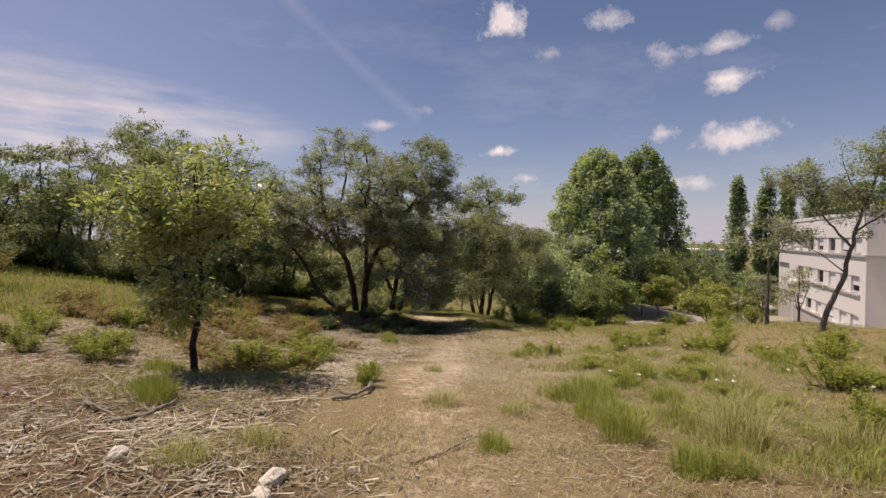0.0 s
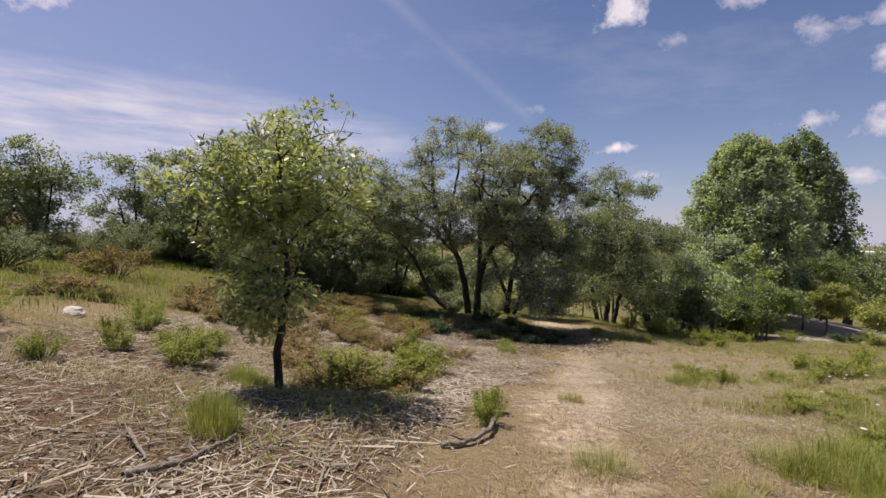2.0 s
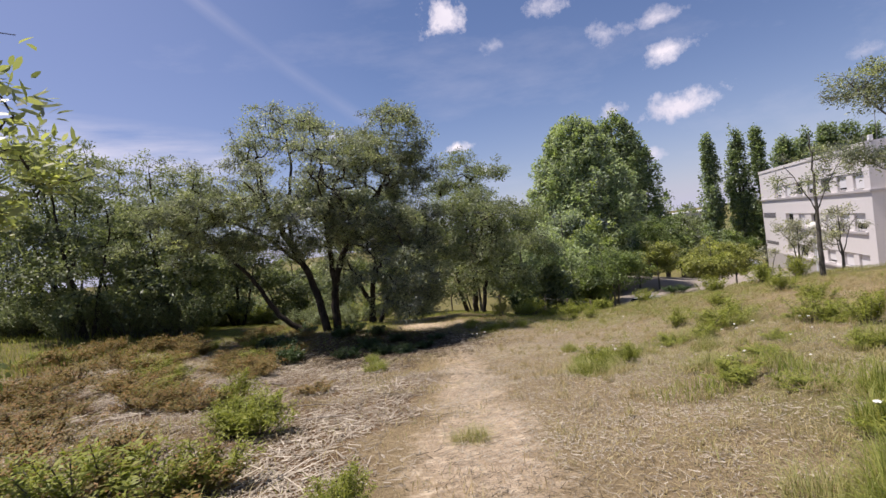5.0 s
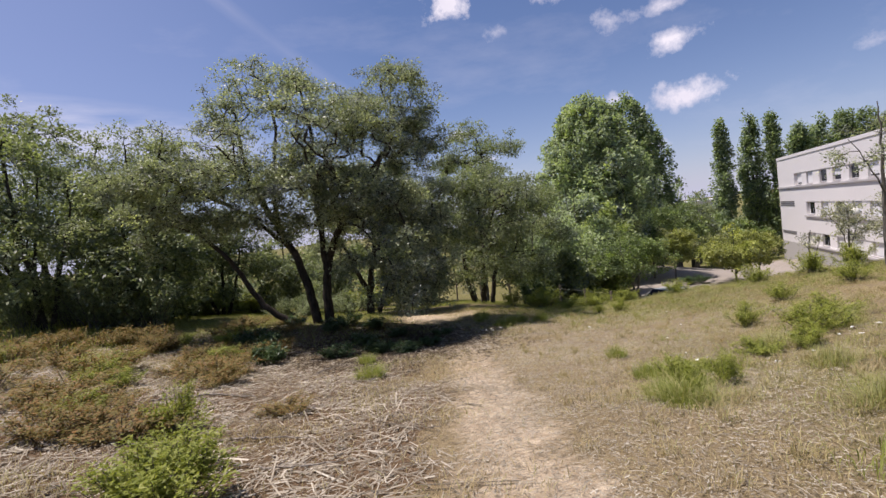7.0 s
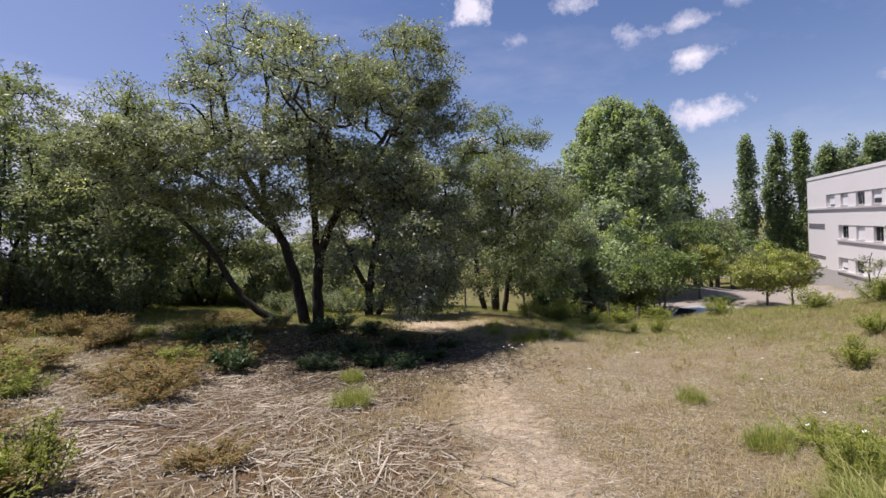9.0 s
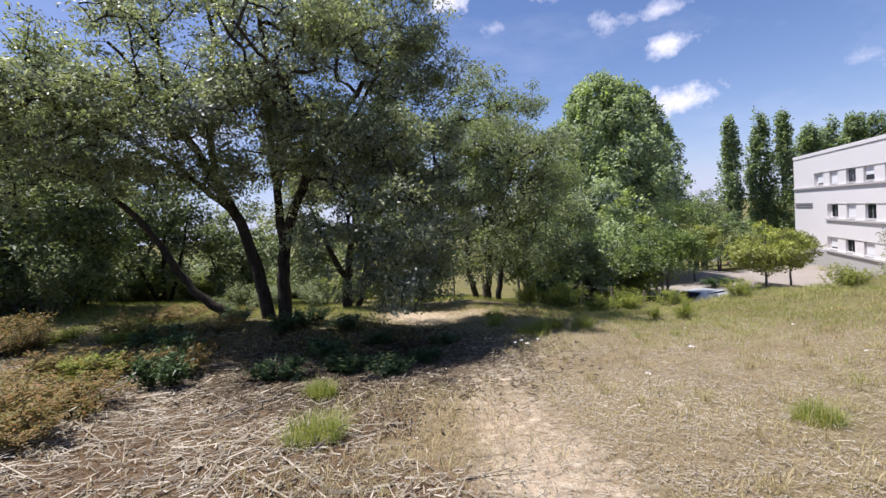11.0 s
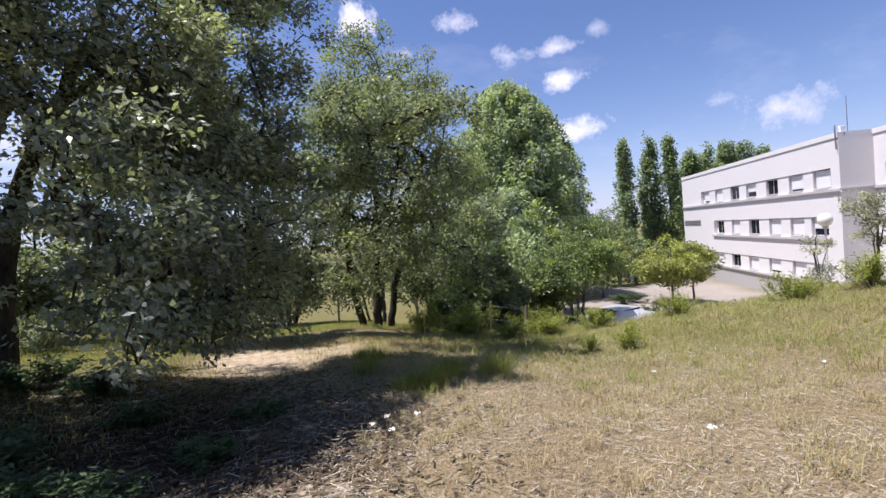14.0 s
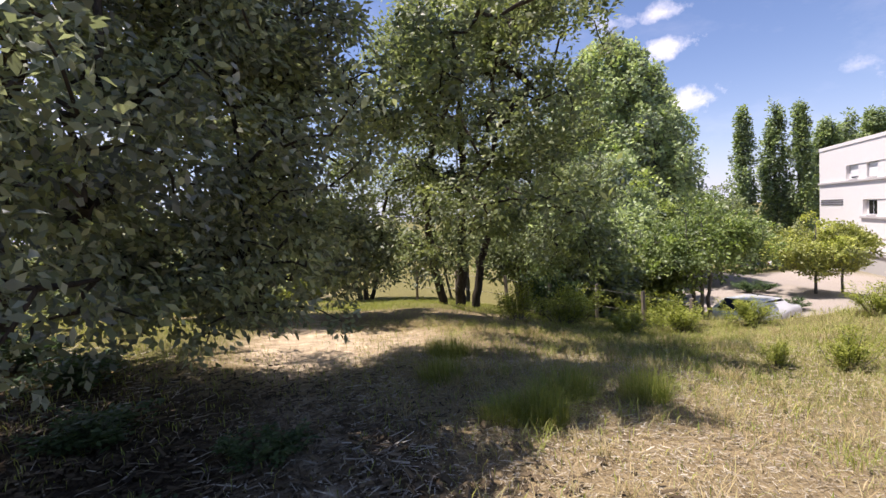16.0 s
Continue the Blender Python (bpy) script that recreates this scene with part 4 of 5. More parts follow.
poplar(17.4, 55.5, 19.2, 6.0, 61, POPLAR_LEAF, "tall broad poplar with bright green foliage", 3000, 20, (0.31, 0.22), 0.04, sigma=0.27)
poplar(32.6, 80.5, 28.0, 7.2, 62, DARK_POPLAR_LEAF, "tall broad poplar with deep green foliage", 2200, 22, (0.46, 0.31), 0.04, sigma=0.4)
for k, (x, y, h, s) in enumerate([(55.3, 91.9, 26.4, 2.4), (61.0, 92.4, 28.2, 2.3), (63.2, 90.2, 26.9, 2.3)]):
    poplar(x, y, h, s, 64 + k, DARK_POPLAR_LEAF, "tall narrow dark green poplar", 380, 22, (0.5, 0.33), 0.1, name="columnar_poplar", group="narrow poplars", columnar=True, sigma=0.42)
for k, (x, y, h, s) in enumerate([(74, 97, 24.6, 3.4), (79, 98, 26.4, 3.4), (84.5, 98, 27.0, 3.6), (90, 99, 27.6, 3.4), (96, 100, 26.0, 3.4)]):
    poplar(x, y, h, s, 70 + k, DARK_POPLAR_LEAF, "dark poplar standing in a row behind the building", 340, 24, (0.58, 0.38), 0.3, name="columnar_poplar", group="poplar row", columnar=True, sigma=0.6)


def small_tree(name, x, y, h, s, mat, label, seed, clusters=130, per=60, leaf=(0.13, 0.075), stems=1, clear=0.4, sigma=0.24, bark=None, group=""):
    r = np.random.default_rng(seed)
    limbs = []
    for k in range(stems):
        o = 0.28 * (k - (stems - 1) / 2)
        limbs.append(([(o, 0, 0), (o * 1.1, 0, h * clear), (o * 2.0, r.uniform(-0.2, 0.2), h * 0.7), (o * 2.2, 0, h * 0.9)], 0.022 * h ** 0.8 + 0.01, 0.015))
    limbs.append(([(0, 0, h * clear), (s * 0.5, 0.1, h * 0.62), (s * 0.75, 0, h * 0.72)], 0.03, 0.012))
    limbs.append(([(0, 0, h * clear), (-s * 0.45, -0.2, h * 0.6), (-s * 0.7, 0, h * 0.72)], 0.03, 0.012))
    c = (1 + clear) / 2
    blobs = [(0, 0, h * c, s * 0.85, s * 0.85, h * (1 - clear) * 0.45), (s * 0.45, 0.1, h * (c - 0.06), s * 0.55, s * 0.55, h * (1 - clear) * 0.32), (-s * 0.45, -0.1, h * (c - 0.06), s * 0.55, s * 0.55, h * (1 - clear) * 0.32)]
    return tree(name, x, y, limbs, blobs, clusters, per, sigma, leaf, mat, bark or GREY_BARK, label, seed, 0.004, group=group, lump=(5, 0.11 * s + 0.06))


small_tree("ornamental_tree", 24.1, 44.3, 4.7, 2.8, YELLOW_LEAF, "broad round yellow-green tree beside the gravel yard", 81, 330, 40, (0.19, 0.11), 1, 0.24, 0.26)
small_tree("ornamental_tree", 27.0, 45.6, 4.5, 1.9, YELLOW_LEAF, "small round yellow-green tree beside the gravel yard", 82, 170, 40, (0.19, 0.11), 1, 0.26)
small_tree("ornamental_tree", 21.8, 49.2, 5.2, 2.2, YELLOW_LEAF, "small yellow-green tree in a planted island", 89, 200, 40, (0.19, 0.11), 1, 0.25)
small_tree("lime_tree", 12.3, 36.6, 5.6, 2.3, FRESH_LEAF, "fresh green tree with paired stems on the gravel edge", 83, 330, 46, (0.14, 0.085), 3, 0.38, 0.26)
small_tree("lime_tree", 21.0, 51.5, 5.6, 2.2, FRESH_LEAF, "fresh green tree on the gravel yard", 84, 220, 50, (0.17, 0.1), 1, 0.3)
small_tree("lime_tree", 17.0, 51.0, 7.8, 2.7, THICKET_LEAF, "leafy green tree beside the gravel yard", 85, 300, 50, (0.18, 0.1), 2, 0.2, 0.3)
small_tree("lime_tree", 26.5, 60.5, 8.0, 3.0, FRESH_LEAF, "fresh green tree on the far side of the yard", 86, 260, 50, (0.22, 0.13), 1, 0.2, 0.34)
for k, (x, y, h, s) in enumerate([(20.5, 60.0, 9.5, 3.3), (31.0, 65.0, 9.0, 3.6), (36.0, 70.0, 9.5, 3.8), (41.5, 75.5, 9.0, 3.6), (24.5, 66.5, 9.0, 3.6), (43.5, 84.0, 14.0, 4.4), (47.5, 80.0, 7.0, 3.0), (52.5, 82.0, 7.5, 3.2), (41.0, 84.0, 12.5, 3.8), (49.5, 92.0, 15.0, 4.2)]):
    small_tree("lime_tree", x, y, h, s, (DARK_POPLAR_LEAF, FRESH_LEAF, THICKET_LEAF)[k % 3], "leafy green tree in the belt beyond the yard", 210 + k, 220, 28, (0.33, 0.2), 2, 0.1, 0.4, group="trees beyond the yard")
for k, (x, y, h, s, m) in enumerate([(9.2, 39.8, 7.4, 2.7, POPLAR_LEAF), (11.2, 43.8, 9.6, 3.0, POPLAR_LEAF), (8.0, 36.8, 5.2, 1.8, THICKET_LEAF), (6.8, 43.0, 8.0, 2.6, THICKET_LEAF), (10.4, 38.2, 5.0, 1.7, SUNNY_LEAF), (14.6, 46.4, 7.6, 2.6, SUNNY_LEAF)]):
    small_tree("field_maple", x, y, h, s, m, "leafy green tree with low branches along the fence", 230 + k, 280, 24, (0.25, 0.16), 2, 0.1, 0.3, group="trees along the fence")
for k, (x, y, h, s) in enumerate([(11.5, 52.0, 8.5, 3.2), (16.5, 60.0, 10.5, 4.0), (8.0, 48.0, 7.5, 2.8)]):
    thicket_tree(x, y, h, s, 140 + k)
small_tree("ash_tree", 15.9, 23.5, 6.6, 1.7, OAK_LEAF, "thin young tree with a sparse crown on the brow", 91, 80, 26, (0.12, 0.05), 1, 0.42, 0.2)
# a slim tree on the brow whose bent stem leans away from the trail
tree("leaning_ash", 14.8, 18.6,
     [([(0, 0, -0.1), (0.1, -0.1, 0.9), (0.5, -0.4, 2.2), (0.65, -0.5, 3.6), (0.95, -0.75, 5.0), (1.3, -1.0, 6.6)], 0.11, 0.03), ([(0.62, -0.5, 3.4), (0.0, 0.1, 4.6), (-0.7, 0.6, 5.8), (-1.0, 0.8, 6.4)], 0.05, 0.015),
      ([(0.7, -0.5, 3.9), (1.5, -1.2, 4.8), (2.3, -1.8, 5.8)], 0.045, 0.015), ([(0.5, -0.4, 2.4), (-0.2, 0.1, 3.2), (-0.9, 0.7, 3.7)], 0.03, 0.01), ([(0.95, -0.75, 5.0), (0.5, -0.3, 6.2), (0.4, -0.3, 7.0)], 0.03, 0.01)],
     [(1.3, -1.0, 6.7, 1.0, 1.0, 0.8, 10), (-0.7, 0.6, 6.0, 1.1, 1.0, 0.8, 9), (2.1, -1.7, 5.7, 1.0, 0.9, 0.9, 8), (0.3, -0.2, 5.2, 1.2, 1.0, 0.8, 8), (-0.8, 0.6, 3.9, 0.8, 0.7, 0.5, 4), (1.2, -0.9, 4.3, 0.9, 0.8, 0.6, 4)],
     420, 44, 0.2, (0.11, 0.045), OAK_LEAF, GREY_BARK, "slim leaning tree with a sparse crown on the brow", 92, 0.004, lump=(6, 0.26))
small_tree("planted_sapling", 18.2, 29.6, 3.4, 0.55, PALE_LEAF, "slim planted sapling with pale leaves on the brow", 93, 50, 30, (0.1, 0.05), 1, 0.15, 0.14)
small_tree("planted_sapling", 18.6, 28.0, 3.4, 1.0, PALE_LEAF, "bushy planted sapling with pale leaves on the brow", 94, 80, 34, (0.1, 0.055), 1, 0.2, 0.18)
small_tree("planted_sapling", 20.0, 27.0, 3.6, 1.3, PALE_LEAF, "bushy planted sapling with pale leaves on the brow", 95, 80, 34, (0.1, 0.055), 1, 0.2, 0.2)
# ---- shrubs, tufts and ground cover ----
def shrub_meshes(name, mat, seed, n=5, leaves=900, leaf=(0.05, 0.02), tall=0.7):
    """A few unit shrubs, one metre across, as shared (stems, leaves) mesh pairs."""
    out = []
    for k in range(n):
        r = np.random.default_rng(seed + k)
        stems, tips = [], []
        for _ in range(26):
            a, q = r.uniform(0, 2 * math.pi), r.uniform(0.1, 0.5)
            e = np.array([math.cos(a) * q, math.sin(a) * q, tall * r.uniform(0.55, 1.05) * (1 - 0.9 * q * q)])
            s = np.array([e[0] * 0.25, e[1] * 0.25, 0])
            line = np.array([s, (s + e) / 2 + r.normal(0, 0.03, 3), e])
            stems.append(tube_arrays(line, [0.008, 0.005, 0.003], 4))
            tips.append(line)
        sv, sf = join_arrays(stems)
        sm = arrays_mesh(name + "_stems", sv, sf)
        sm.materials.append(GREY_BARK)
        lines = np.array(tips)[r.integers(0, len(tips), leaves)]
        f = r.uniform(0.35, 1.08, leaves)[:, None]
        p = np.where(f < 0.5, lines[:, 0] + (lines[:, 1] - lines[:, 0]) * f * 2, lines[:, 1] + (lines[:, 2] - lines[:, 1]) * (f - 0.5) * 2)
        p = p + r.normal(0, 0.035, p.shape)
        p[:, 2] = np.maximum(p[:, 2], 0.01)
        d = np.c_[p[:, :2] * 0.8, np.full(leaves, 0.6)]
        lv, lf = leaf_quads(p, d, leaf[0], leaf[1], r)
        lm = arrays_mesh(name + "_leaves", lv, lf)
        lm.materials.append(mat)
        out.append((sm, lm))
    return out


def place_shrub(kind, x, y, width, height, label, group, k, name="low_shrub"):
    sm, lm = kind[k % len(kind)]
    top = tagged(new(name), label, "shrub", group)
    top.matrix_world = pose(x, y, land_z(x, y) - 0.02, 0, 0, 137.5 * k) @ Matrix.Diagonal((width, width, height / 0.7, 1))
    tagged(child(new("woody_base", sm), top), kind="stuff")
    child(new("foliage", lm), top)
    return top


def tuft_meshes(seed, n=4, blades=300, mat=None, lean=0.3, width=0.003):
    """Unit grass tufts, one metre wide and high, of loosely arching blades."""
    out = []
    for k in range(n):
        r = np.random.default_rng(seed + k)
        a, q = r.uniform(0, 2 * np.pi, blades), np.sqrt(r.uniform(0, 1, blades)) * 0.5
        root = np.stack([np.cos(a) * q, np.sin(a) * q * r.uniform(0.6, 1.0), np.zeros(blades)], 1)
        sway = root * 0.35 + r.normal(0, lean * 0.55, (blades, 3)) * np.array([1, 1, 0])
        h = (r.beta(2.2, 2.0, blades) * (1.15 - 0.9 * q))[:, None]
        up = np.array([[0, 0, 1.0]])
        side = np.cross(sway, up)
        side /= np.linalg.norm(side, axis=1)[:, None] + 1e-9
        side *= width * r.uniform(0.7, 1.4, blades)[:, None]
        mid = root + up * h * 0.7 + sway * 0.4
        tip = root + up * h * r.uniform(0.8, 1.05, (blades, 1)) + sway * 1.3
        v = np.stack([root - side, root + side, mid + side * 0.8, tip, mid - side * 0.8], 1).reshape(-1, 3)
        f = (np.arange(blades) * 5)[:, None, None] + np.array([[0, 1, 2], [0, 2, 4], [4, 2, 3]])[None]
        me = arrays_mesh("tuft_blades", v, f.reshape(-1, 3))
        me.materials.append(mat)
        out.append(me)
    return out


def place_tuft(kind, x, y, width, height, label, group, k, name="grass_tuft"):
    ob = tagged(new(name, kind[k % len(kind)]), label, "grass tuft", group)
    ob.matrix_world = pose(x, y, land_z(x, y) - 0.01, 0, 0, 97 * k) @ Matrix.Diagonal((width, width, height, 1))
    return ob


GREEN_SHRUB = shrub_meshes("green_shrub", SHRUB_LEAF, 300, 4, 2700, (0.065, 0.018))
HEATH = shrub_meshes("heath", HEATH_LEAF, 320, 5, 2400, (0.055, 0.019))
DARK_SHRUB = shrub_meshes("dark_shrub", DARK_SHRUB_LEAF, 340, 3, 1500, (0.085, 0.042))
SCRUB = shrub_meshes("scrub", THICKET_LEAF, 380, 4, 5200, (0.034, 0.015))
GREEN_TUFT = tuft_meshes(400, 5, 700, GREEN_BLADE, 0.3, 0.005)
FINE_TUFT = tuft_meshes(420, 4, 520, MEADOW_BLADE, 0.36, 0.004)

for k, (x, y, w, h) in enumerate([(-6.05, 8.1, 1.0, 0.5), (-8.8, 13.0, 1.4, 0.6), (-3.5, 12.3, 1.2, 0.5), (-1.2, 7.5, 0.5, 0.4), (-7.5, 8.2, 0.7, 0.4), (-3.3, 11.4, 1.1, 0.5), (-8.8, 10.0, 1.0, 0.5),
                                  (-6.4, 9.0, 0.8, 0.5), (-3.05, 11.4, 1.2, 0.55), (-8.7, 6.0, 1.3, 0.7), (-9.0, 7.0, 1.0, 0.5), (-7.5, 7.0, 0.7, 0.45), (-8.5, 9.0, 0.6, 0.45), (-6.6, 8.7, 1.2, 0.5),
                                  (-9.8, 11.0, 1.1, 0.55), (-9.9, 5.6, 1.3, 0.7), (-4.3, 13.9, 0.9, 0.65), (-1.3, 8.1, 0.55, 0.35), (-10.6, 8.2, 1.3, 0.6), (-11.5, 6.6, 1.5, 0.7), (-3.5, 8.6, 1.5, 0.62), (-2.75, 9.1, 1.1, 0.5)]):
    place_shrub(GREEN_SHRUB, x, y, w, h, "low bright green shrub growing in wood litter", "green shrubs in the litter", k)
for k, (x, y, w, h) in enumerate([(-3.7, 8.5, 1.4, 0.55), (-2.9, 9.0, 1.2, 0.5), (-4.8, 13.7, 1.5, 0.5), (-7.6, 16.1, 1.8, 0.65), (-5.0, 9.6, 1.3, 0.5), (-5.9, 11.2, 1.5, 0.55), (-4.4, 10.4, 1.3, 0.5), (-8.3, 18.6, 1.9, 0.8),
                                  (-6.2, 15.2, 1.5, 0.55), (-5.6, 14.2, 1.3, 0.5), (-9.6, 17.2, 1.8, 0.7), (-10.2, 20.0, 2.0, 0.8), (-12.2, 20.6, 2.2, 0.9), (-6.4, 18.6, 1.4, 0.55), (-4.9, 16.9, 1.0, 0.4),
                                  (-7.0, 20.6, 1.7, 0.6), (-8.9, 22.0, 1.9, 0.7), (-10.4, 23.6, 2.0, 0.8), (-6.4, 23.2, 1.5, 0.5), (-11.4, 14.6, 2.0, 0.8), (-13.4, 17.0, 2.2, 0.9), (-8.2, 14.4, 1.7, 0.6),
                                  (-9.8, 15.0, 1.6, 0.6), (-13.6, 12.0, 2.2, 0.8), (-3.0, 14.6, 0.9, 0.35), (-7.2, 12.4, 1.4, 0.5), (-6.0, 25.8, 1.4, 0.5), (-7.8, 26.6, 1.7, 0.6)]):
    place_shrub(HEATH, x, y, w * 1.1, h * 0.72, "low reddish-green heath clump on the dry slope", "heath clumps", k, "heath_clump")
r_heath = np.random.default_rng(12)
for k in range(44):
    x, y = r_heath.uniform(-13, -4.4), r_heath.uniform(12.5, 24)
    w = r_heath.uniform(0.9, 1.9)
    place_shrub(HEATH if k % 4 else GREEN_SHRUB, x, y, w, w * r_heath.uniform(0.22, 0.4), "low reddish-green heath clump on the dry slope", "heath clumps", k, "heath_clump")
# undergrowth; the last seven dark bushes are added to deepen the oak's shade
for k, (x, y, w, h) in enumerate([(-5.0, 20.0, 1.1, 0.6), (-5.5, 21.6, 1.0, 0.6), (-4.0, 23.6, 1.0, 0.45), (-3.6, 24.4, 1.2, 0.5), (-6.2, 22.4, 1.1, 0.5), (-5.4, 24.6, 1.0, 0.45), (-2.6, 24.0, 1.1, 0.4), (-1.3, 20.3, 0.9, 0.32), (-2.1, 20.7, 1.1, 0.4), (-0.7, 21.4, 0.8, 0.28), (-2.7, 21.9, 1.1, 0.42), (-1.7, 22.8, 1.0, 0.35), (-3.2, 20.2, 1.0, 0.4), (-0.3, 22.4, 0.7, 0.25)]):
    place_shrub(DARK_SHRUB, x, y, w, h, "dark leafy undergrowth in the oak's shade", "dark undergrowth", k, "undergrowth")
for k, (x, y, w, h) in enumerate([(21.6, 46.0, 2.4, 0.7), (19.6, 41.0, 1.8, 0.6)]):
    place_shrub(DARK_SHRUB, x, y, w, h, "low dark bush in a planted island of the yard", "island bushes", k, "island_bush")
for k, (x, y, w, h) in enumerate([(5.1, 33.0, 1.7, 1.5), (5.8, 33.5, 1.4, 1.1)]):
    place_shrub(DARK_SHRUB, x, y, w, h, "dark brushy bush by the fence", "fence bushes", k, "fence_bush")
r_edge = np.random.default_rng(44)
for k in range(30):  # leafy skirt of the thicket
    x = -29 + 0.6 * k + r_edge.uniform(-0.5, 0.5)
    w = r_edge.uniform(2.6, 3.8)
    place_shrub(SCRUB, x, 25.4 + 3.4 * r_edge.uniform(0, 1) - 0.12 * (x + 12), w, w * r_edge.uniform(0.5, 0.75), "leafy grey-green bush at the foot of the thicket", "thicket bushes", k, "thicket_bush")
r_scrub = np.random.default_rng(88)
for k in range(120):  # tall scrub that closes the field on the left and under the thicket
    x, y = r_scrub.uniform(-60, -15), r_scrub.uniform(9, 34)
    if x + 0.62 * y > -6.5 or x + 0.2 * y > -14.5:
        continue
    w = r_scrub.uniform(2.4, 4.2)
    place_shrub((SCRUB, SCRUB, HEATH)[k % 3], x, y, w, w * r_scrub.uniform(0.32, 0.6), "tall dense scrub at the edge of the thicket", "tall scrub", k, "scrub")
for k, (x, y, w, h) in enumerate([(11.0, 36.9, 2.2, 2.0), (10.4, 35.6, 1.8, 1.5), (12.0, 39.6, 2.4, 2.2), (13.4, 42.4, 2.8, 2.4), (15.2, 46.0, 3.0, 2.6), (17.4, 50.4, 3.2, 2.6), (19.6, 54.6, 3.4, 2.6)]):
    place_shrub(GREEN_SHRUB if k % 2 else DARK_SHRUB, x, y, w, h, "leafy hedge bush at the edge of the gravel yard", "hedge bushes", k, "hedge_bush")
for k, (x, y, w, h) in enumerate([(3.4, 29.8, 1.2, 0.9), (4.6, 30.2, 1.6, 0.7), (6.0, 29.6, 1.4, 0.6), (7.2, 29.4, 1.5, 0.7), (8.6, 29.0, 1.4, 0.6), (5.4, 31.5, 1.8, 1.0), (8.4, 33.2, 2.2, 1.6), (9.4, 34.4, 2.4, 1.9),
                                  (6.3, 24.3, 0.8, 0.5), (5.6, 24.6, 0.5, 0.35), (10.2, 27.6, 1.3, 0.6), (13.0, 26.4, 1.6, 0.8), (15.0, 25.8, 1.8, 0.9), (16.6, 25.6, 1.8, 1.0), (12.2, 21.0, 1.3, 0.6), (10.0, 17.0, 1.2, 0.5),
                                  (6.3, 17.4, 0.9, 0.5), (7.6, 13.0, 1.2, 0.6), (8.4, 10.2, 1.3, 0.6), (6.8, 8.0, 1.2, 0.6), (10.5, 12.5, 1.3, 0.6), (5.0, 5.2, 0.8, 0.5), (9.2, 20.0, 1.0, 0.5), (6.2, 15.4, 1.3, 0.5), (7.2, 16.2, 1.4, 0.5), (5.4, 14.6, 0.9, 0.35), (7.8, 14.4, 1.4, 0.55), (2.5, 13.2, 0.6, 0.42), (2.95, 12.9, 0.5, 0.4), (2.3, 12.5, 0.4, 0.3), (3.3, 13.4, 0.4, 0.3)]):
    place_shrub(GREEN_SHRUB, x, y, w, h, "straggly green weed clump on the meadow slope", "weed clumps", k, "weed_clump")

r_weed = np.random.default_rng(31)
for k in range(38):
    x, y = r_weed.uniform(3.0, 10.0), r_weed.uniform(3.0, 15.0)
    w = r_weed.uniform(0.35, 0.8)
    place_shrub(GREEN_SHRUB, x, y, w * 1.3, w * r_weed.uniform(0.28, 0.45), "leafy roadside weed among the meadow grass", "leafy weeds", k, "leafy_weed")
for k, (x, y, w, h) in enumerate([(-3.6, 5.7, 0.45, 0.6), (0.56, 4.4, 0.33, 0.28), (2.2, 7.1, 0.6, 0.55), (2.5, 7.3, 0.6, 0.5), (1.9, 6.9, 0.5, 0.4), (2.0, 4.8, 0.5, 0.5), (2.15, 5.3, 0.45, 0.45), (1.95, 5.8, 0.4, 0.4), (2.3, 3.9, 0.5, 0.4),
                                  (2.6, 3.8, 0.4, 0.35), (2.25, 6.5, 0.55, 0.5), (1.95, 5.6, 0.45, 0.3), (2.3, 13.0, 0.35, 0.35), (2.6, 12.9, 0.35, 0.3), (2.0, 12.7, 0.4, 0.3), (2.6, 14.3, 0.45, 0.35), (2.75, 13.5, 0.4, 0.3),
                                  (-2.0, 17.1, 0.6, 0.45), (-2.3, 19.0, 0.5, 0.4), (-4.0, 6.1, 0.4, 0.4), (-4.9, 7.9, 0.45, 0.4), (3.1, 23.2, 0.5, 0.45), (1.7, 22.9, 0.5, 0.35), (2.0, 22.8, 0.55, 0.5), (2.4, 23.4, 0.6, 0.45),
                                  (2.9, 16.3, 0.4, 0.35), (-4.5, 7.6, 0.35, 0.3), (3.2, 8.2, 0.6, 0.5), (3.9, 9.0, 0.6, 0.5), (2.9, 5.4, 0.5, 0.4), (3.4, 6.8, 0.5, 0.4), (2.1, 12.3, 0.5, 0.35), (1.2, 24.2, 0.5, 0.4), (1.4, 25.4, 0.6, 0.4)]):
    place_tuft(GREEN_TUFT, x, y, w, h, "upright tuft of fresh green grass on the dry slope", "green grass tufts", k)
for k, (x, y, w, h) in enumerate([(3.1, 4.6, 0.7, 0.6), (3.3, 4.9, 0.7, 0.6), (1.8, 7.3, 0.5, 0.35), (2.1, 12.4, 0.9, 0.35), (-2.2, 3.7, 0.5, 0.35), (-1.8, 4.4, 0.5, 0.3), (0.0, 6.4, 0.5, 0.3), (4.2, 4.4, 0.6, 0.5), (4.0, 6.0, 0.7, 0.5),
                                  (4.8, 7.4, 0.7, 0.55), (1.0, 6.0, 0.4, 0.25), (-0.2, 9.6, 0.4, 0.25), (5.6, 9.6, 0.8, 0.5), (3.6, 11.4, 0.7, 0.4), (6.4, 11.2, 0.8, 0.5), (4.6, 13.2, 0.6, 0.4), (5.2, 15.0, 0.7, 0.4), (7.0, 15.6, 0.8, 0.45)]):
    place_tuft(FINE_TUFT, x, y, w, h, "fine straw-coloured grass clump on the meadow", "fine grass clumps", k)


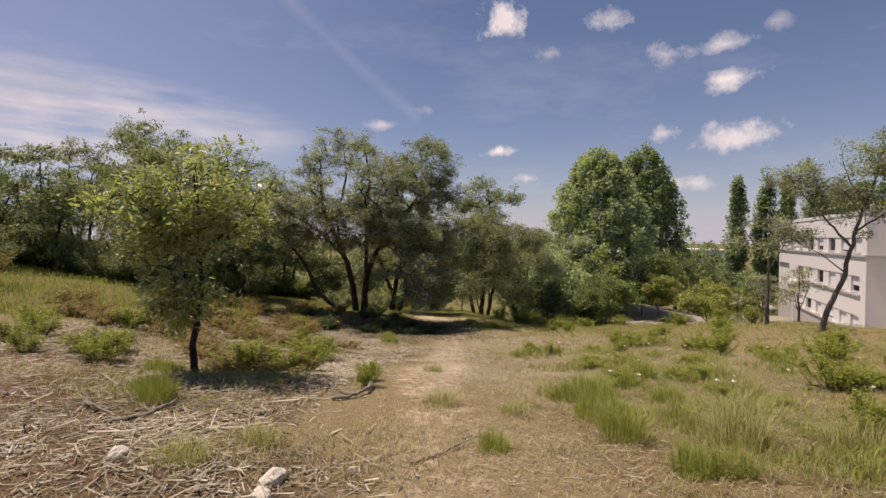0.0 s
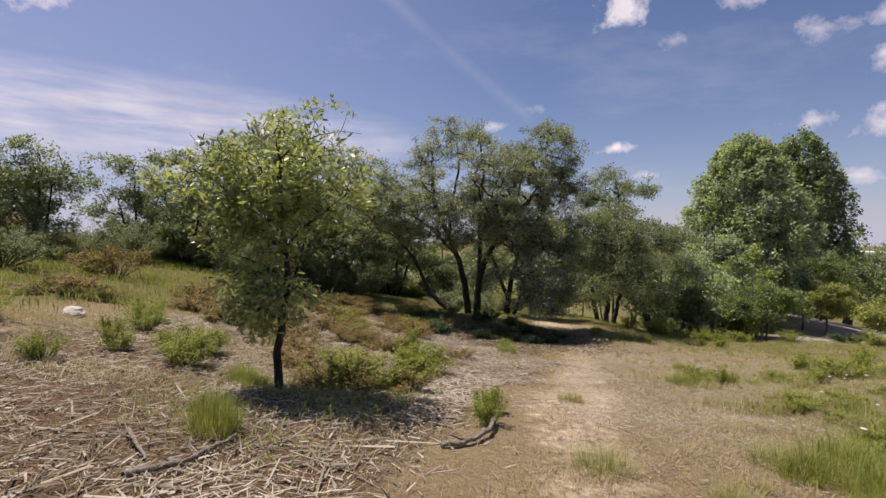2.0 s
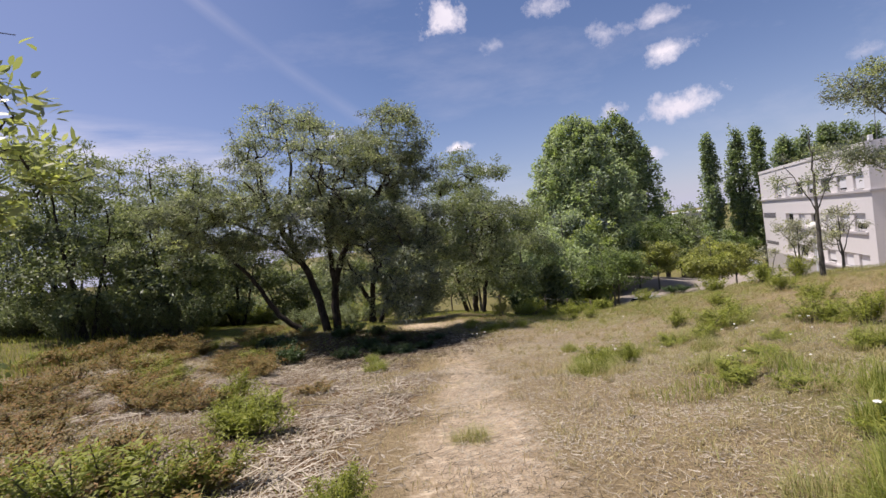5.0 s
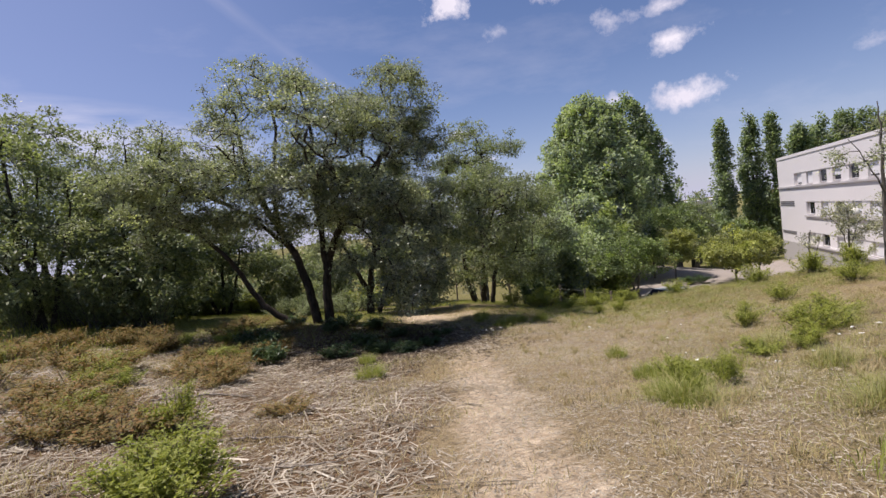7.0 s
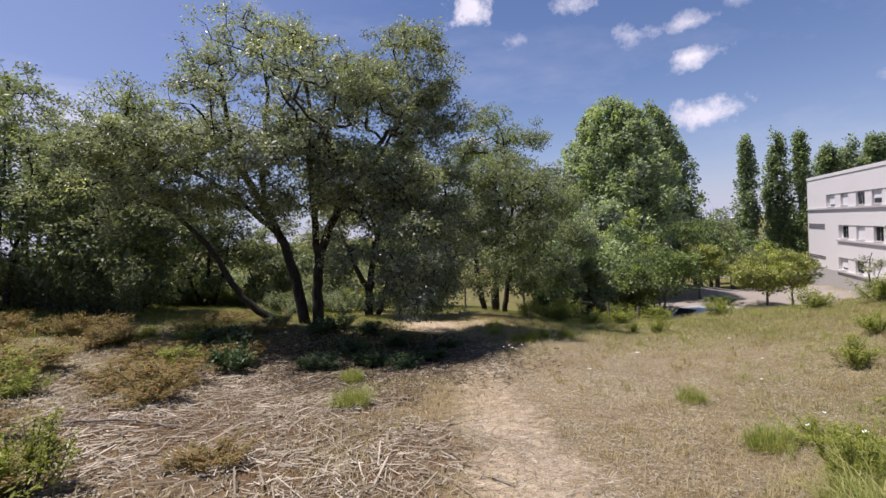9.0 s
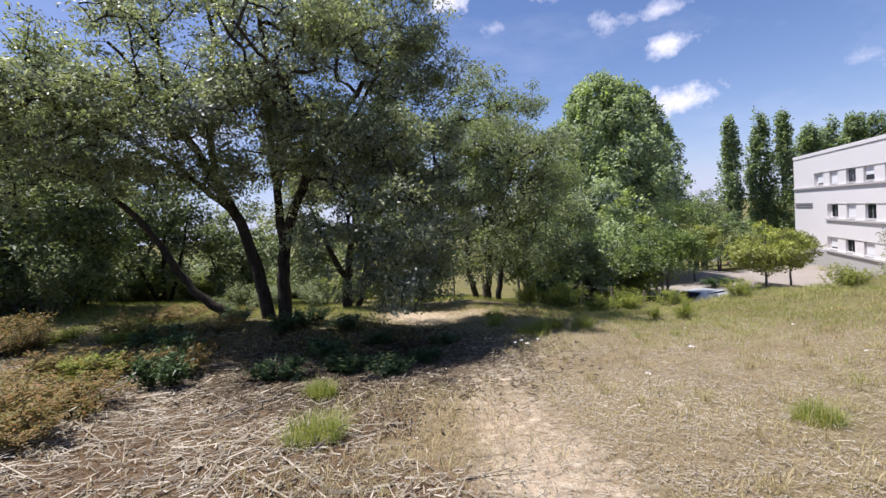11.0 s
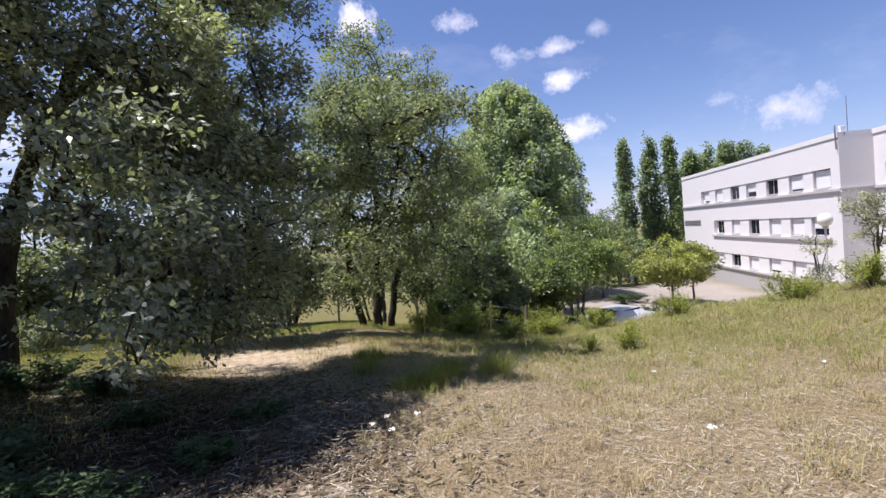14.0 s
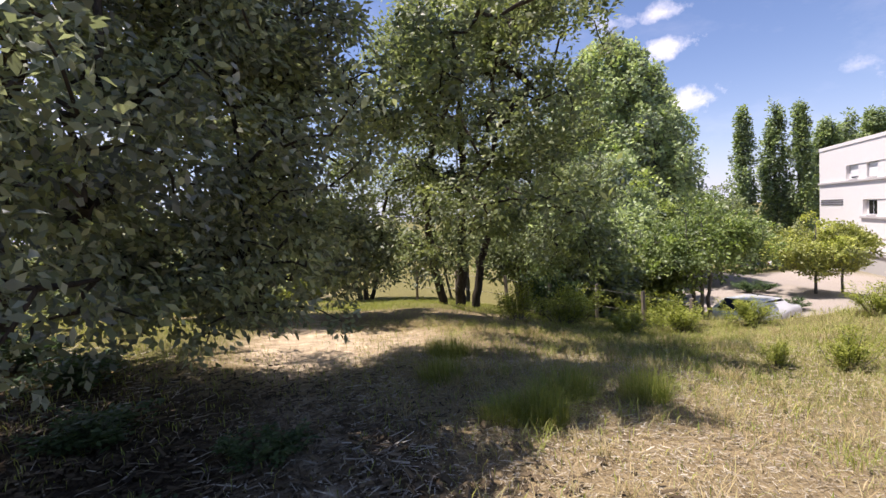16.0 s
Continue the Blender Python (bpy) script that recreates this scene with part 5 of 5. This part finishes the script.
def blades(name, x, y, height, width, mat, label, r, lean=0.5):
    """Loose grass: one bent blade at every (x, y)."""
    n = len(x)
    root = np.stack([x, y, land(x, y) - 0.01], 1)
    a = r.uniform(0, 2 * np.pi, n)
    h = height * r.uniform(0.4, 1.15, n)
    d = np.stack([np.cos(a), np.sin(a), np.zeros(n)], 1) * (h * lean * r.uniform(0.2, 1.6, n))[:, None]
    side = np.stack([-np.sin(a), np.cos(a), np.zeros(n)], 1) * (width * r.uniform(0.7, 1.3, n))[:, None]
    mid = root + d * 0.35 + np.array([[0, 0, 1]]) * (h * 0.62)[:, None]
    tip = root + d + np.array([[0, 0, 1]]) * (h * r.uniform(0.75, 1.0, n))[:, None]
    v = np.stack([mid + side, tip, mid - side, root], 1).reshape(-1, 3)
    ob = part_arrays(name, v, np.arange(4 * n).reshape(n, 4), mat)
    return tagged(ob, label, "grass", kind="stuff")


def scatter(n, x0, x1, y0, y1, keep, r):
    """Points thinned by keep(x, y) and by distance from the trail's line of sight."""
    x, y = r.uniform(x0, x1, n), r.uniform(y0, y1, n)
    ok = r.uniform(0, 1, n) < keep(x, y)
    return x[ok], y[ok]


r_grass = np.random.default_rng(99)
open_ground = lambda x, y: 1 - np.maximum(zone_gravel(x, y), 0)
x, y = scatter(520000, -3, 18, -2, 29, lambda x, y: (1 - 0.85 * zone_shade_tinted_litter(x, y)) * ease((x - trail(y) + 0.2) / 1.2) * (1 - 0.92 * zone_sand(x, y)) * (0.15 + 0.85 * patchy(x, y, 0.5)) * (0.4 + 0.6 * patchy(x, y, 1.6)) * np.interp(x, [0, 6, 18], [1, 0.8, 0.4]) * open_ground(x, y), r_grass)
blades("meadow_grass", x, y, 0.06, 0.0034, DRY_BLADE, "short straw-dry meadow grass on the slope", r_grass, 1.5)
x, y = scatter(450000, 1.2, 20, -2, 31, lambda x, y: zone_turf(x, y) * (0.1 + 0.9 * ease((patchy(x, y, 0.7) - 0.2) / 0.6)) * (0.25 + 0.75 * patchy(x, y, 2.2)) * open_ground(x, y), r_grass)
blades("green_meadow_grass", x, y, 0.115, 0.0027, MEADOW_BLADE, "loose yellowish-green meadow grass on the slope", r_grass, 1.3)
x, y = scatter(52000, 2.0, 9.5, 3.2, 14, lambda x, y: ease((patchy(x, y, 0.9) - 0.62) / 0.16) * (0.15 + 0.85 * patchy(x, y, 2.0)) * ease((x - 1.6) / 1.5), r_grass)
blades("lush_grass", x, y, 0.22, 0.005, GREEN_BLADE, "patches of lush green grass by the trail", r_grass)


def bunches(n, x0, x1, y0, y1, keep, spread, r):
    """Grass roots gathered in small tussocks of uneven size."""
    cx, cy = scatter(n, x0, x1, y0, y1, keep, r)
    k = r.integers(14, 70, len(cx))
    own = np.repeat(np.arange(len(cx)), k)
    size = (spread * r.uniform(0.4, 1.5, len(cx)))[own]
    return cx[own] + r.normal(0, 1, len(own)) * size, cy[own] + r.normal(0, 1, len(own)) * size


meadow_keep = lambda x, y: ease((x - trail(y) - 0.3) / 1.5) * (1 - zone_sand(x, y)) * (1 - 0.7 * zone_shade_tinted_litter(x, y)) * (0.2 + 0.8 * patchy(x, y, 2.4)) * open_ground(x, y)
x, y = bunches(3600, 0.2, 16, 1.5, 28, meadow_keep, 0.07, r_grass)
blades("dry_tussocks", x, y, 0.17, 0.0028, DRY_BLADE, "small uneven tussocks of straw-dry grass", r_grass, 0.8)
x, y = bunches(2600, 1.0, 16, 1.5, 29, lambda x, y: meadow_keep(x, y) * zone_turf(x, y), 0.09, r_grass)
blades("green_tussocks", x, y, 0.2, 0.003, GREEN_BLADE, "small uneven tussocks of half-green grass", r_grass, 0.8)
x, y = scatter(210000, -13, 0.3, -2, 22, lambda x, y: (1 - 0.85 * zone_shade_tinted_litter(x, y)) * (0.1 + 0.9 * ease((patchy(x, y, 1.3) - 0.5) / 0.3)) * (1 - 0.8 * zone_sand(x, y)), r_grass)
blades("sparse_dry_grass", x, y, 0.13, 0.0035, DRY_BLADE, "thin dry grass standing in the wood litter", r_grass, 0.9)
x, y = scatter(16000, -6.5, -0.6, 4.5, 10.5, lambda x, y: np.exp(-(((x + 3.3) / 1.7) ** 2 + ((y - 7.2) / 1.7) ** 2) ** 2) * (0.1 + 0.9 * ease((patchy(x, y, 0.6) - 0.35) / 0.3)), r_grass)
blades("shade_grass", x, y, 0.17, 0.0045, GREEN_BLADE, "soft green grass under the young oak", r_grass, 0.9)
x, y = scatter(260000, -14, 9, 20, 40, lambda x, y: zone_turf(x, y) * (1 - 0.95 * zone_sand(x, y)) * (0.3 + 0.7 * patchy(x, y, 1.8)) * open_ground(x, y), r_grass)
blades("grove_grass", x, y, 0.13, 0.004, GREEN_BLADE, "green grass under and beyond the oaks", r_grass)
x, y = scatter(60000, -36, -10, 3, 30, lambda x, y: ease((-x - 10.5) / 2) * (0.2 + 0.8 * patchy(x, y, 2.5)), r_grass)
blades("field_grass", x, y, 0.34, 0.012, GREEN_BLADE, "rough green grass on the field by the thicket", r_grass)
x, y = scatter(50000, 8, 32, 24, 40, lambda x, y: (0.3 + 0.7 * patchy(x, y, 2.0)) * open_ground(x, y), r_grass)
blades("brow_grass", x, y, 0.22, 0.0055, MEADOW_BLADE, "taller weedy grass along the brow", r_grass)


def litter(name, n, x0, x1, y0, y1, keep, length, width, mat, label, r):
    """Chopped stalks and chips lying on the ground: four-sided slivers."""
    x, y = scatter(n, x0, x1, y0, y1, keep, r)
    m = len(x)
    a, ln = r.uniform(0, np.pi, m), length * np.minimum(r.gamma(2.2, 0.45, m), 2.0)
    d = np.stack([np.cos(a), np.sin(a), r.normal(0, 0.13, m)], 1) * ln[:, None] / 2
    s = np.stack([-np.sin(a), np.cos(a), np.zeros(m)], 1) * (width * r.uniform(0.5, 1.6, m))[:, None]
    c = np.stack([x, y, land(x, y) + r.uniform(0.004, 0.045, m)], 1)
    bend = r.normal(0, 0.5, m)[:, None] * s
    up = np.array([[0, 0, 1.0]]) * np.linalg.norm(s, axis=1)[:, None]
    v = np.stack([c - d - s, c - d + s, c - d + up + bend, c + d - s * 0.6, c + d + s * 0.6, c + d + up * 0.6 + bend], 1).reshape(-1, 3)
    base = (np.arange(m) * 6)[:, None, None]
    f = (base + np.array([[0, 3, 5, 2], [1, 2, 5, 4]])[None]).reshape(-1, 4)
    return tagged(part_arrays(name, v, f, mat), label, "wood litter", kind="stuff")


r_lit = np.random.default_rng(123)
litter("wood_litter", 150000, -13, 1, -2, 27, lambda x, y: zone_chips(x, y) * (1 - 0.75 * zone_shade_tinted_litter(x, y)), 0.11, 0.0052, WOOD_CHIP, "chopped stalks and wood chips strewn on the slope", r_lit)
litter("long_wood_litter", 5200, -12, 0.5, -1, 21.5, lambda x, y: zone_chips(x, y) * (1 - 0.7 * zone_shade_tinted_litter(x, y)), 0.42, 0.0085, WOOD_CHIP, "longer broken brush stems strewn on the slope", r_lit)
litter("shade_tinted_litter", 40000, -6, 2.5, 16.5, 26, lambda x, y: zone_shade_tinted_litter(x, y), 0.07, 0.012, SHADE_DEAD_LEAF, "dead brown oak leaves and twigs, darkened for the oak's shade", r_lit)
litter("straw_bits", 260000, -1.5, 9, 6, 25.5, lambda x, y: (1 - 0.8 * zone_shade_tinted_litter(x, y)) * ease((x - trail(y) + 1.0) / 0.8) * (1 - 0.6 * zone_turf(x, y)) * ease((y - 6) / 4) * (0.25 + 0.75 * patchy(x, y, 0.45)) * np.interp(x, [0, 5, 9], [1, 0.7, 0.25]), 0.03, 0.0028, PALE_STRAW, "bleached broken straw matted on the meadow", r_lit)
litter("straw_litter", 90000, -1.5, 12, 1.2, 27, lambda x, y: (1 - 0.8 * zone_shade_tinted_litter(x, y)) * ease((x - trail(y) + 0.8) / 0.8) * (1 - 0.5 * zone_turf(x, y)) * np.interp(x, [0, 5, 12], [1, 0.7, 0.25]), 0.06, 0.0028, WOOD_CHIP, "flattened straw and stalks on the meadow", r_lit)


# ---- single things lying about ----
def stone(x, y, size, seed, label):
    bm = bmesh.new()
    bmesh.ops.create_icosphere(bm, subdivisions=3, radius=1.0)
    for v in bm.verts:
        n = noise.noise(v.co * 1.3 + Vector((seed * 3.7, 0, 0))) * 0.35 + noise.noise(v.co * 4 + Vector((0, seed, 0))) * 0.1
        v.co *= 1 + n
        v.co.x *= size[0]
        v.co.y *= size[1]
        v.co.z = max(v.co.z, -0.5) * size[2]
    ob = part("stone", bm, STONE, None)
    ob.matrix_world = pose(x, y, land_z(x, y) + size[2] * 0.35, 0, 0, seed * 40)
    return tagged(ob, label, "stone", "pale stones")


stone(-2.68, 3.63, (0.09, 0.075, 0.075), 1, "pale angular limestone lying in dry litter")
stone(-1.35, 3.55, (0.14, 0.09, 0.07), 2, "pale flat limestone lying in dry litter")
stone(-1.33, 3.25, (0.1, 0.07, 0.05), 3, "small pale limestone beside a larger one")
stone(-10.9, 10.2, (0.3, 0.2, 0.16), 4, "large pale stone among green shrubs")
stone(-0.75, 3.9, (0.05, 0.03, 0.03), 5, "small pale chip of stone in litter")


def branch(points, r0, r1, label, seed, twigs=2):
    r = np.random.default_rng(seed)
    line = smooth_line([(x, y, land_z(x, y) + z) for x, y, z in points], 0.08)
    line[1:-1] += r.normal(0, 0.008, line[1:-1].shape)
    chunks = [tube_arrays(line, np.linspace(r0, r1, len(line)) * r.uniform(0.85, 1.15, len(line)), 7)]
    for k in range(twigs):
        i = int(len(line) * (0.3 + 0.5 * k / max(twigs, 1)))
        e = line[i] + np.array([r.normal(0, 0.2), r.normal(0, 0.2), 0.06])
        chunks.append(tube_arrays([line[i], (line[i] + e) / 2 + r.normal(0, 0.02, 3), e], [r1, r1 * 0.7, r1 * 0.4], 5))
    v, f = join_arrays(chunks)
    o = line[0].copy()
    ob = part_arrays("fallen_branch", v - o, f, DEAD_WOOD, smooth=True)
    ob.matrix_world = pose(*o)
    return tagged(ob, label, "branch", "fallen branches")


branch([(-3.45, 4.55, 0.03), (-3.3, 5.0, 0.05), (-3.3, 5.6, 0.06)], 0.03, 0.014, "bleached fallen branch lying in wood litter", 1)
branch([(-4.3, 5.4, 0.04), (-3.9, 5.1, 0.08), (-3.6, 4.9, 0.05)], 0.022, 0.01, "splintered bleached branch lying in wood litter", 2, 4)
branch([(-0.25, 4.0, 0.02), (0.1, 4.3, 0.03), (0.36, 4.7, 0.07)], 0.016, 0.007, "thin grey fallen branch beside the trail", 3)
branch([(-1.55, 6.45, 0.03), (-1.3, 6.6, 0.05), (-1.12, 7.1, 0.09), (-1.16, 7.45, 0.12)], 0.028, 0.024, "twisted grey root stump end beside the trail", 4, 1)
branch([(-4.2, 13.0, 0.03), (-3.2, 13.3, 0.05), (-2.3, 13.1, 0.03)], 0.02, 0.008, "long bleached branch lying in wood litter", 5, 3)
branch([(-5.6, 15.6, 0.04), (-4.7, 15.9, 0.05), (-3.9, 15.8, 0.04)], 0.022, 0.01, "long bleached branch lying in wood litter", 6, 2)
branch([(-6.8, 14.2, 0.04), (-6.2, 13.6, 0.09), (-5.4, 13.2, 0.04)], 0.02, 0.008, "forked bleached branch lying in wood litter", 7, 4)
branch([(-2.6, 12.2, 0.03), (-2.2, 12.0, 0.05), (-1.7, 12.1, 0.03)], 0.014, 0.007, "thin bleached branch lying in wood litter", 8, 2)
branch([(-3.4, 18.0, 0.03), (-2.9, 18.7, 0.1), (-2.9, 19.3, 0.04)], 0.014, 0.007, "thin dead branch in the oak's shade", 9, 3)
branch([(-2.0, 16.6, 0.03), (-1.8, 17.0, 0.1), (-1.6, 17.6, 0.12)], 0.012, 0.006, "thin dead branch in the oak's shade", 10, 3)
branch([(-5.0, 9.1, 0.03), (-4.2, 9.4, 0.05), (-3.5, 9.3, 0.03)], 0.018, 0.008, "bleached fallen branch lying in wood litter", 11, 2)


def flower_mesh(seed):
    """A wild white umbel on a thin stem."""
    r = np.random.default_rng(seed)
    bm = bmesh.new()
    for k in range(14):
        a, q = r.uniform(0, 6.28), r.uniform(0, 0.034)
        c = Vector((math.cos(a) * q, math.sin(a) * q, 0.30 + r.uniform(-0.006, 0.008)))
        res = bmesh.ops.create_circle(bm, cap_ends=True, segments=6, radius=0.011)
        bmesh.ops.transform(bm, matrix=Matrix.Translation(c) @ Euler((r.normal(0, 0.3), r.normal(0, 0.3), 0)).to_matrix().to_4x4(), verts=res["verts"])
    return bm


stem_v, stem_f = tube_arrays([(0.02, 0, 0), (0.0, 0.01, 0.16), (0, 0, 0.3)], [0.003, 0.0025, 0.002], 5)


def flower(x, y, scale, k):
    top = tagged(new("wild_flower"), "white wild carrot flower on a thin stem", "flower", "white wild flowers")
    top.matrix_world = pose(x, y, land_z(x, y) - 0.01, 0, 0, 70 * k) @ Matrix.Diagonal((scale, scale, scale, 1))
    part("umbel", flower_mesh(k), PETAL, top, "flat white flower head")
    part_arrays("stem", stem_v, stem_f, GREEN_BLADE, top)


spots = [(0.92, 20.62), (1.08, 20.85), (1.36, 20.72), (1.06, 20.3), (1.9, 17.6), (4.6, 21.4), (3.4, 19.2), (5.2, 18.1), (6.0, 20.3), (2.9, 14.2), (4.0, 16.4)]
r_fl = np.random.default_rng(5)
for k in range(46):
    spots.append((r_fl.uniform(3.0, 9.5), r_fl.uniform(3.6, 14.5)))
for k, (x, y) in enumerate(spots):
    flower(x, y, 1.0 if k < 4 else r_fl.uniform(0.7, 1.0), k)


def lamp_post(x, y, globe_z):
    z = land_z(x, y)
    h = globe_z - z
    top = tagged(new("street_lamp"), "white lamp post with a round opal globe below the brow", "street lamp")
    top.matrix_world = pose(x, y, z)
    part_arrays("pole", *tube_arrays([(0, 0, -0.1), (0, 0, 0.8), (0, 0, 0.82), (0, 0, h - 0.35)], [0.075, 0.075, 0.05, 0.045], 12), POST_PAINT, top, smooth=True)
    bm = bmesh.new()
    bmesh.ops.create_uvsphere(bm, u_segments=24, v_segments=14, radius=0.33)
    bmesh.ops.translate(bm, vec=(0, 0, h), verts=bm.verts)
    part("globe", bm, GLOBE, top, "round opal white globe", True)
    part_arrays("collar", *tube_arrays([(0, 0, h - 0.46), (0, 0, h - 0.36), (0, 0, h - 0.26)], [0.06, 0.13, 0.15], 14), POST_PAINT, top, smooth=True)


lamp_post(24.97, 34.4, -1.45)


def fence_post(x, y, h, k):
    bm = box((0.09, 0.09, h), (0, 0, h / 2), 0.015)
    ob = part("fence_post", bm, WEATHERED)
    ob.matrix_world = pose(x, y, land_z(x, y) - 0.05, 2.5 * math.sin(k * 2.1), 2.5 * math.cos(k * 1.7), 20 * k)
    return tagged(ob, "weathered grey wooden fence post in the grass", "fence post", "fence posts")


posts = [(1.2, 36.5), (2.6, 35.6), (4.2, 34.6), (5.4, 33.8), (6.6, 33.0), (7.8, 32.4), (9.0, 32.0)]
for k, (x, y) in enumerate(posts):
    fence_post(x, y, 1.25, k)
for hgt in (0.55, 1.05):
    line = [(x, y, land_z(x, y) + hgt) for x, y in posts]
    tagged(part_arrays("fence_wire", *tube_arrays(line, [0.006] * len(line), 4), WIRE), "thin rusty wire strung between the fence posts", "fence wire", "fence wires")


def car(x, y, turn, paint, label):
    top = tagged(new("car"), label, "car", "parked cars")
    top.matrix_world = pose(x, y, land_z(x, y) - 0.02, 0, 0, turn)
    prof = [(-2.0, 0.35), (-2.05, 0.75), (-1.9, 0.98), (-1.3, 1.03), (-0.75, 1.42), (0.85, 1.45), (1.55, 1.05), (2.0, 0.9), (2.02, 0.35)]
    bm = bmesh.new()
    rings = []
    for w, inset in ((-0.84, 0.0), (-0.6, 0.0), (0.6, 0.0), (0.84, 0.0)):
        rings.append([bm.verts.new((px, w * (0.82 if pz > 1.1 else 1.0), pz)) for px, pz in prof])
    for a, b in zip(rings, rings[1:]):
        for k in range(len(prof)):
            bm.faces.new((a[k], a[(k + 1) % len(prof)], b[(k + 1) % len(prof)], b[k]))
    bm.faces.new(rings[0][::-1])
    bm.faces.new(rings[-1])
    bmesh.ops.recalc_face_normals(bm, faces=bm.faces)
    bmesh.ops.bevel(bm, geom=bm.edges[:], offset=0.05, segments=2, affect="EDGES")
    part("body", bm, paint, top, "", True)
    for pts in ([(-1.27, 1.08), (-0.77, 1.40)], [(0.9, 1.43), (1.5, 1.09)]):
        bm = bmesh.new()
        (xa, za), (xb, zb) = pts
        o = 0.035 if xa > 0 else -0.035
        bm.faces.new([bm.verts.new(q) for q in ((xa + o, -0.58, za + 0.03), (xa + o, 0.58, za + 0.03), (xb + o, 0.55, zb + 0.03), (xb + o, -0.55, zb + 0.03))])
        bmesh.ops.solidify(bm, geom=bm.faces[:], thickness=0.02)
        part("windscreen" if xa > 0 else "rear_window", bm, DARK_GLASS, top, "dark glass")
    for side in (-1, 1):
        bm = bmesh.new()
        f = [bm.verts.new((px, side * py, pz)) for px, py, pz in ((-1.2, 0.81, 1.06), (1.35, 0.81, 1.08), (0.8, 0.715, 1.38), (-0.7, 0.715, 1.38))]
        bm.faces.new(f if side < 0 else f[::-1])
        bmesh.ops.solidify(bm, geom=bm.faces[:], thickness=-0.02)
        part("side_window", bm, DARK_GLASS, top, "dark glass")
        part("tail_lamp", box((0.06, 0.22, 0.16), (-2.06, side * 0.62, 0.78), 0.02), LAMP_RED, top, "red tail lamp")
        part("headlamp", box((0.06, 0.3, 0.14), (2.03, side * 0.56, 0.72), 0.02), CHROME, top, "clear headlamp")
        for wx in (-1.25, 1.3):
            bm = bmesh.new()
            bmesh.ops.create_cone(bm, cap_ends=True, segments=20, radius1=0.31, radius2=0.31, depth=0.2)
            bmesh.ops.bevel(bm, geom=[e for e in bm.edges if len(e.link_faces) == 2 and any(len(f.verts) > 4 for f in e.link_faces)], offset=0.03, segments=2, affect="EDGES")
            bmesh.ops.transform(bm, matrix=pose(wx, side * 0.77, 0.31, 90, 0, 0), verts=bm.verts)
            wheel = part("wheel", bm, RUBBER, top, "black tyre")
            bm = bmesh.new()
            bmesh.ops.create_cone(bm, cap_ends=True, segments=16, radius1=0.2, radius2=0.17, depth=0.03)
            bmesh.ops.transform(bm, matrix=pose(wx, side * 0.885, 0.31, -90 * side, 0, 0), verts=bm.verts)
            part("rim", bm, CHROME, wheel, "silver wheel rim")


car(15.1, 37.5, 202, CAR_WHITE, "white parked car on the gravel yard")
car(52.0, 86.0, 20, CAR_DARK, "dark parked car far off beyond the yard")
car(56.0, 85.0, 15, CAR_WHITE, "white parked car far off beyond the yard")


r_bel = np.random.default_rng(61)
for k in range(34):  # leafy understorey behind the oaks
    x, y = r_bel.uniform(-15, -3.5), r_bel.uniform(31, 46)
    w = r_bel.uniform(2.2, 4.0)
    place_shrub((GREEN_SHRUB, SCRUB)[k % 2], x, y, w, w * r_bel.uniform(0.22, 0.42), "leafy understorey bush behind the oaks", "understorey bushes", k, "understorey_bush")


# ---- far woods ----
def far_woods():
    r = np.random.default_rng(77)
    chunks = []
    n = 1000
    az = np.radians(r.uniform(-95, 62, n))
    dist = r.uniform(85, 230, n)
    x, y = np.sin(az) * dist, np.cos(az) * dist + 10
    ok = ~((x > 10) & (x < 130) & (y < 125))
    x, y = x[ok], y[ok]
    z = land(x, y)
    h = r.uniform(3, 7.5, len(x))
    c = np.stack([x, y, z + h * 0.5], 1)
    per = 46
    p = np.repeat(c, per, 0) + r.normal(0, 1, (len(c) * per, 3)) * np.repeat(np.stack([h * 0.4, h * 0.4, h * 0.25], 1), per, 0)
    lv, lf = leaf_quads(p, np.tile([[0, 0, 0.4]], (len(p), 1)), 0.95, 0.6, r)
    return tagged(part_arrays("far_woods", lv, lf, THICKET_LEAF), "distant grey-green woodland on the horizon", "woodland", kind="stuff")


far_woods()


def pine(x, y, h, seed):
    r = np.random.default_rng(seed)
    blobs = [(0, 0, h * 0.92, h * 0.08, h * 0.08, h * 0.08, 2), (h * 0.08, 0, h * 0.8, h * 0.13, h * 0.12, h * 0.06, 3), (-h * 0.1, 0, h * 0.68, h * 0.17, h * 0.15, h * 0.07, 4), (h * 0.06, 0, h * 0.52, h * 0.2, h * 0.18, h * 0.08, 5), (-h * 0.03, 0, h * 0.36, h * 0.18, h * 0.18, h * 0.1, 4)]
    tree("pine", x, y, [([(0, 0, 0), (0.2, 0, h * 0.5), (0, 0, h * 0.97)], 0.2, 0.06)], blobs, 150, 50, 0.3, (0.28, 0.06), FRESH_LEAF, BARK, "lone bushy pine standing above the scrub", seed, 0.02, lump=(5, 0.3))


pine(-41.5, 27.5, 8.6, 33)
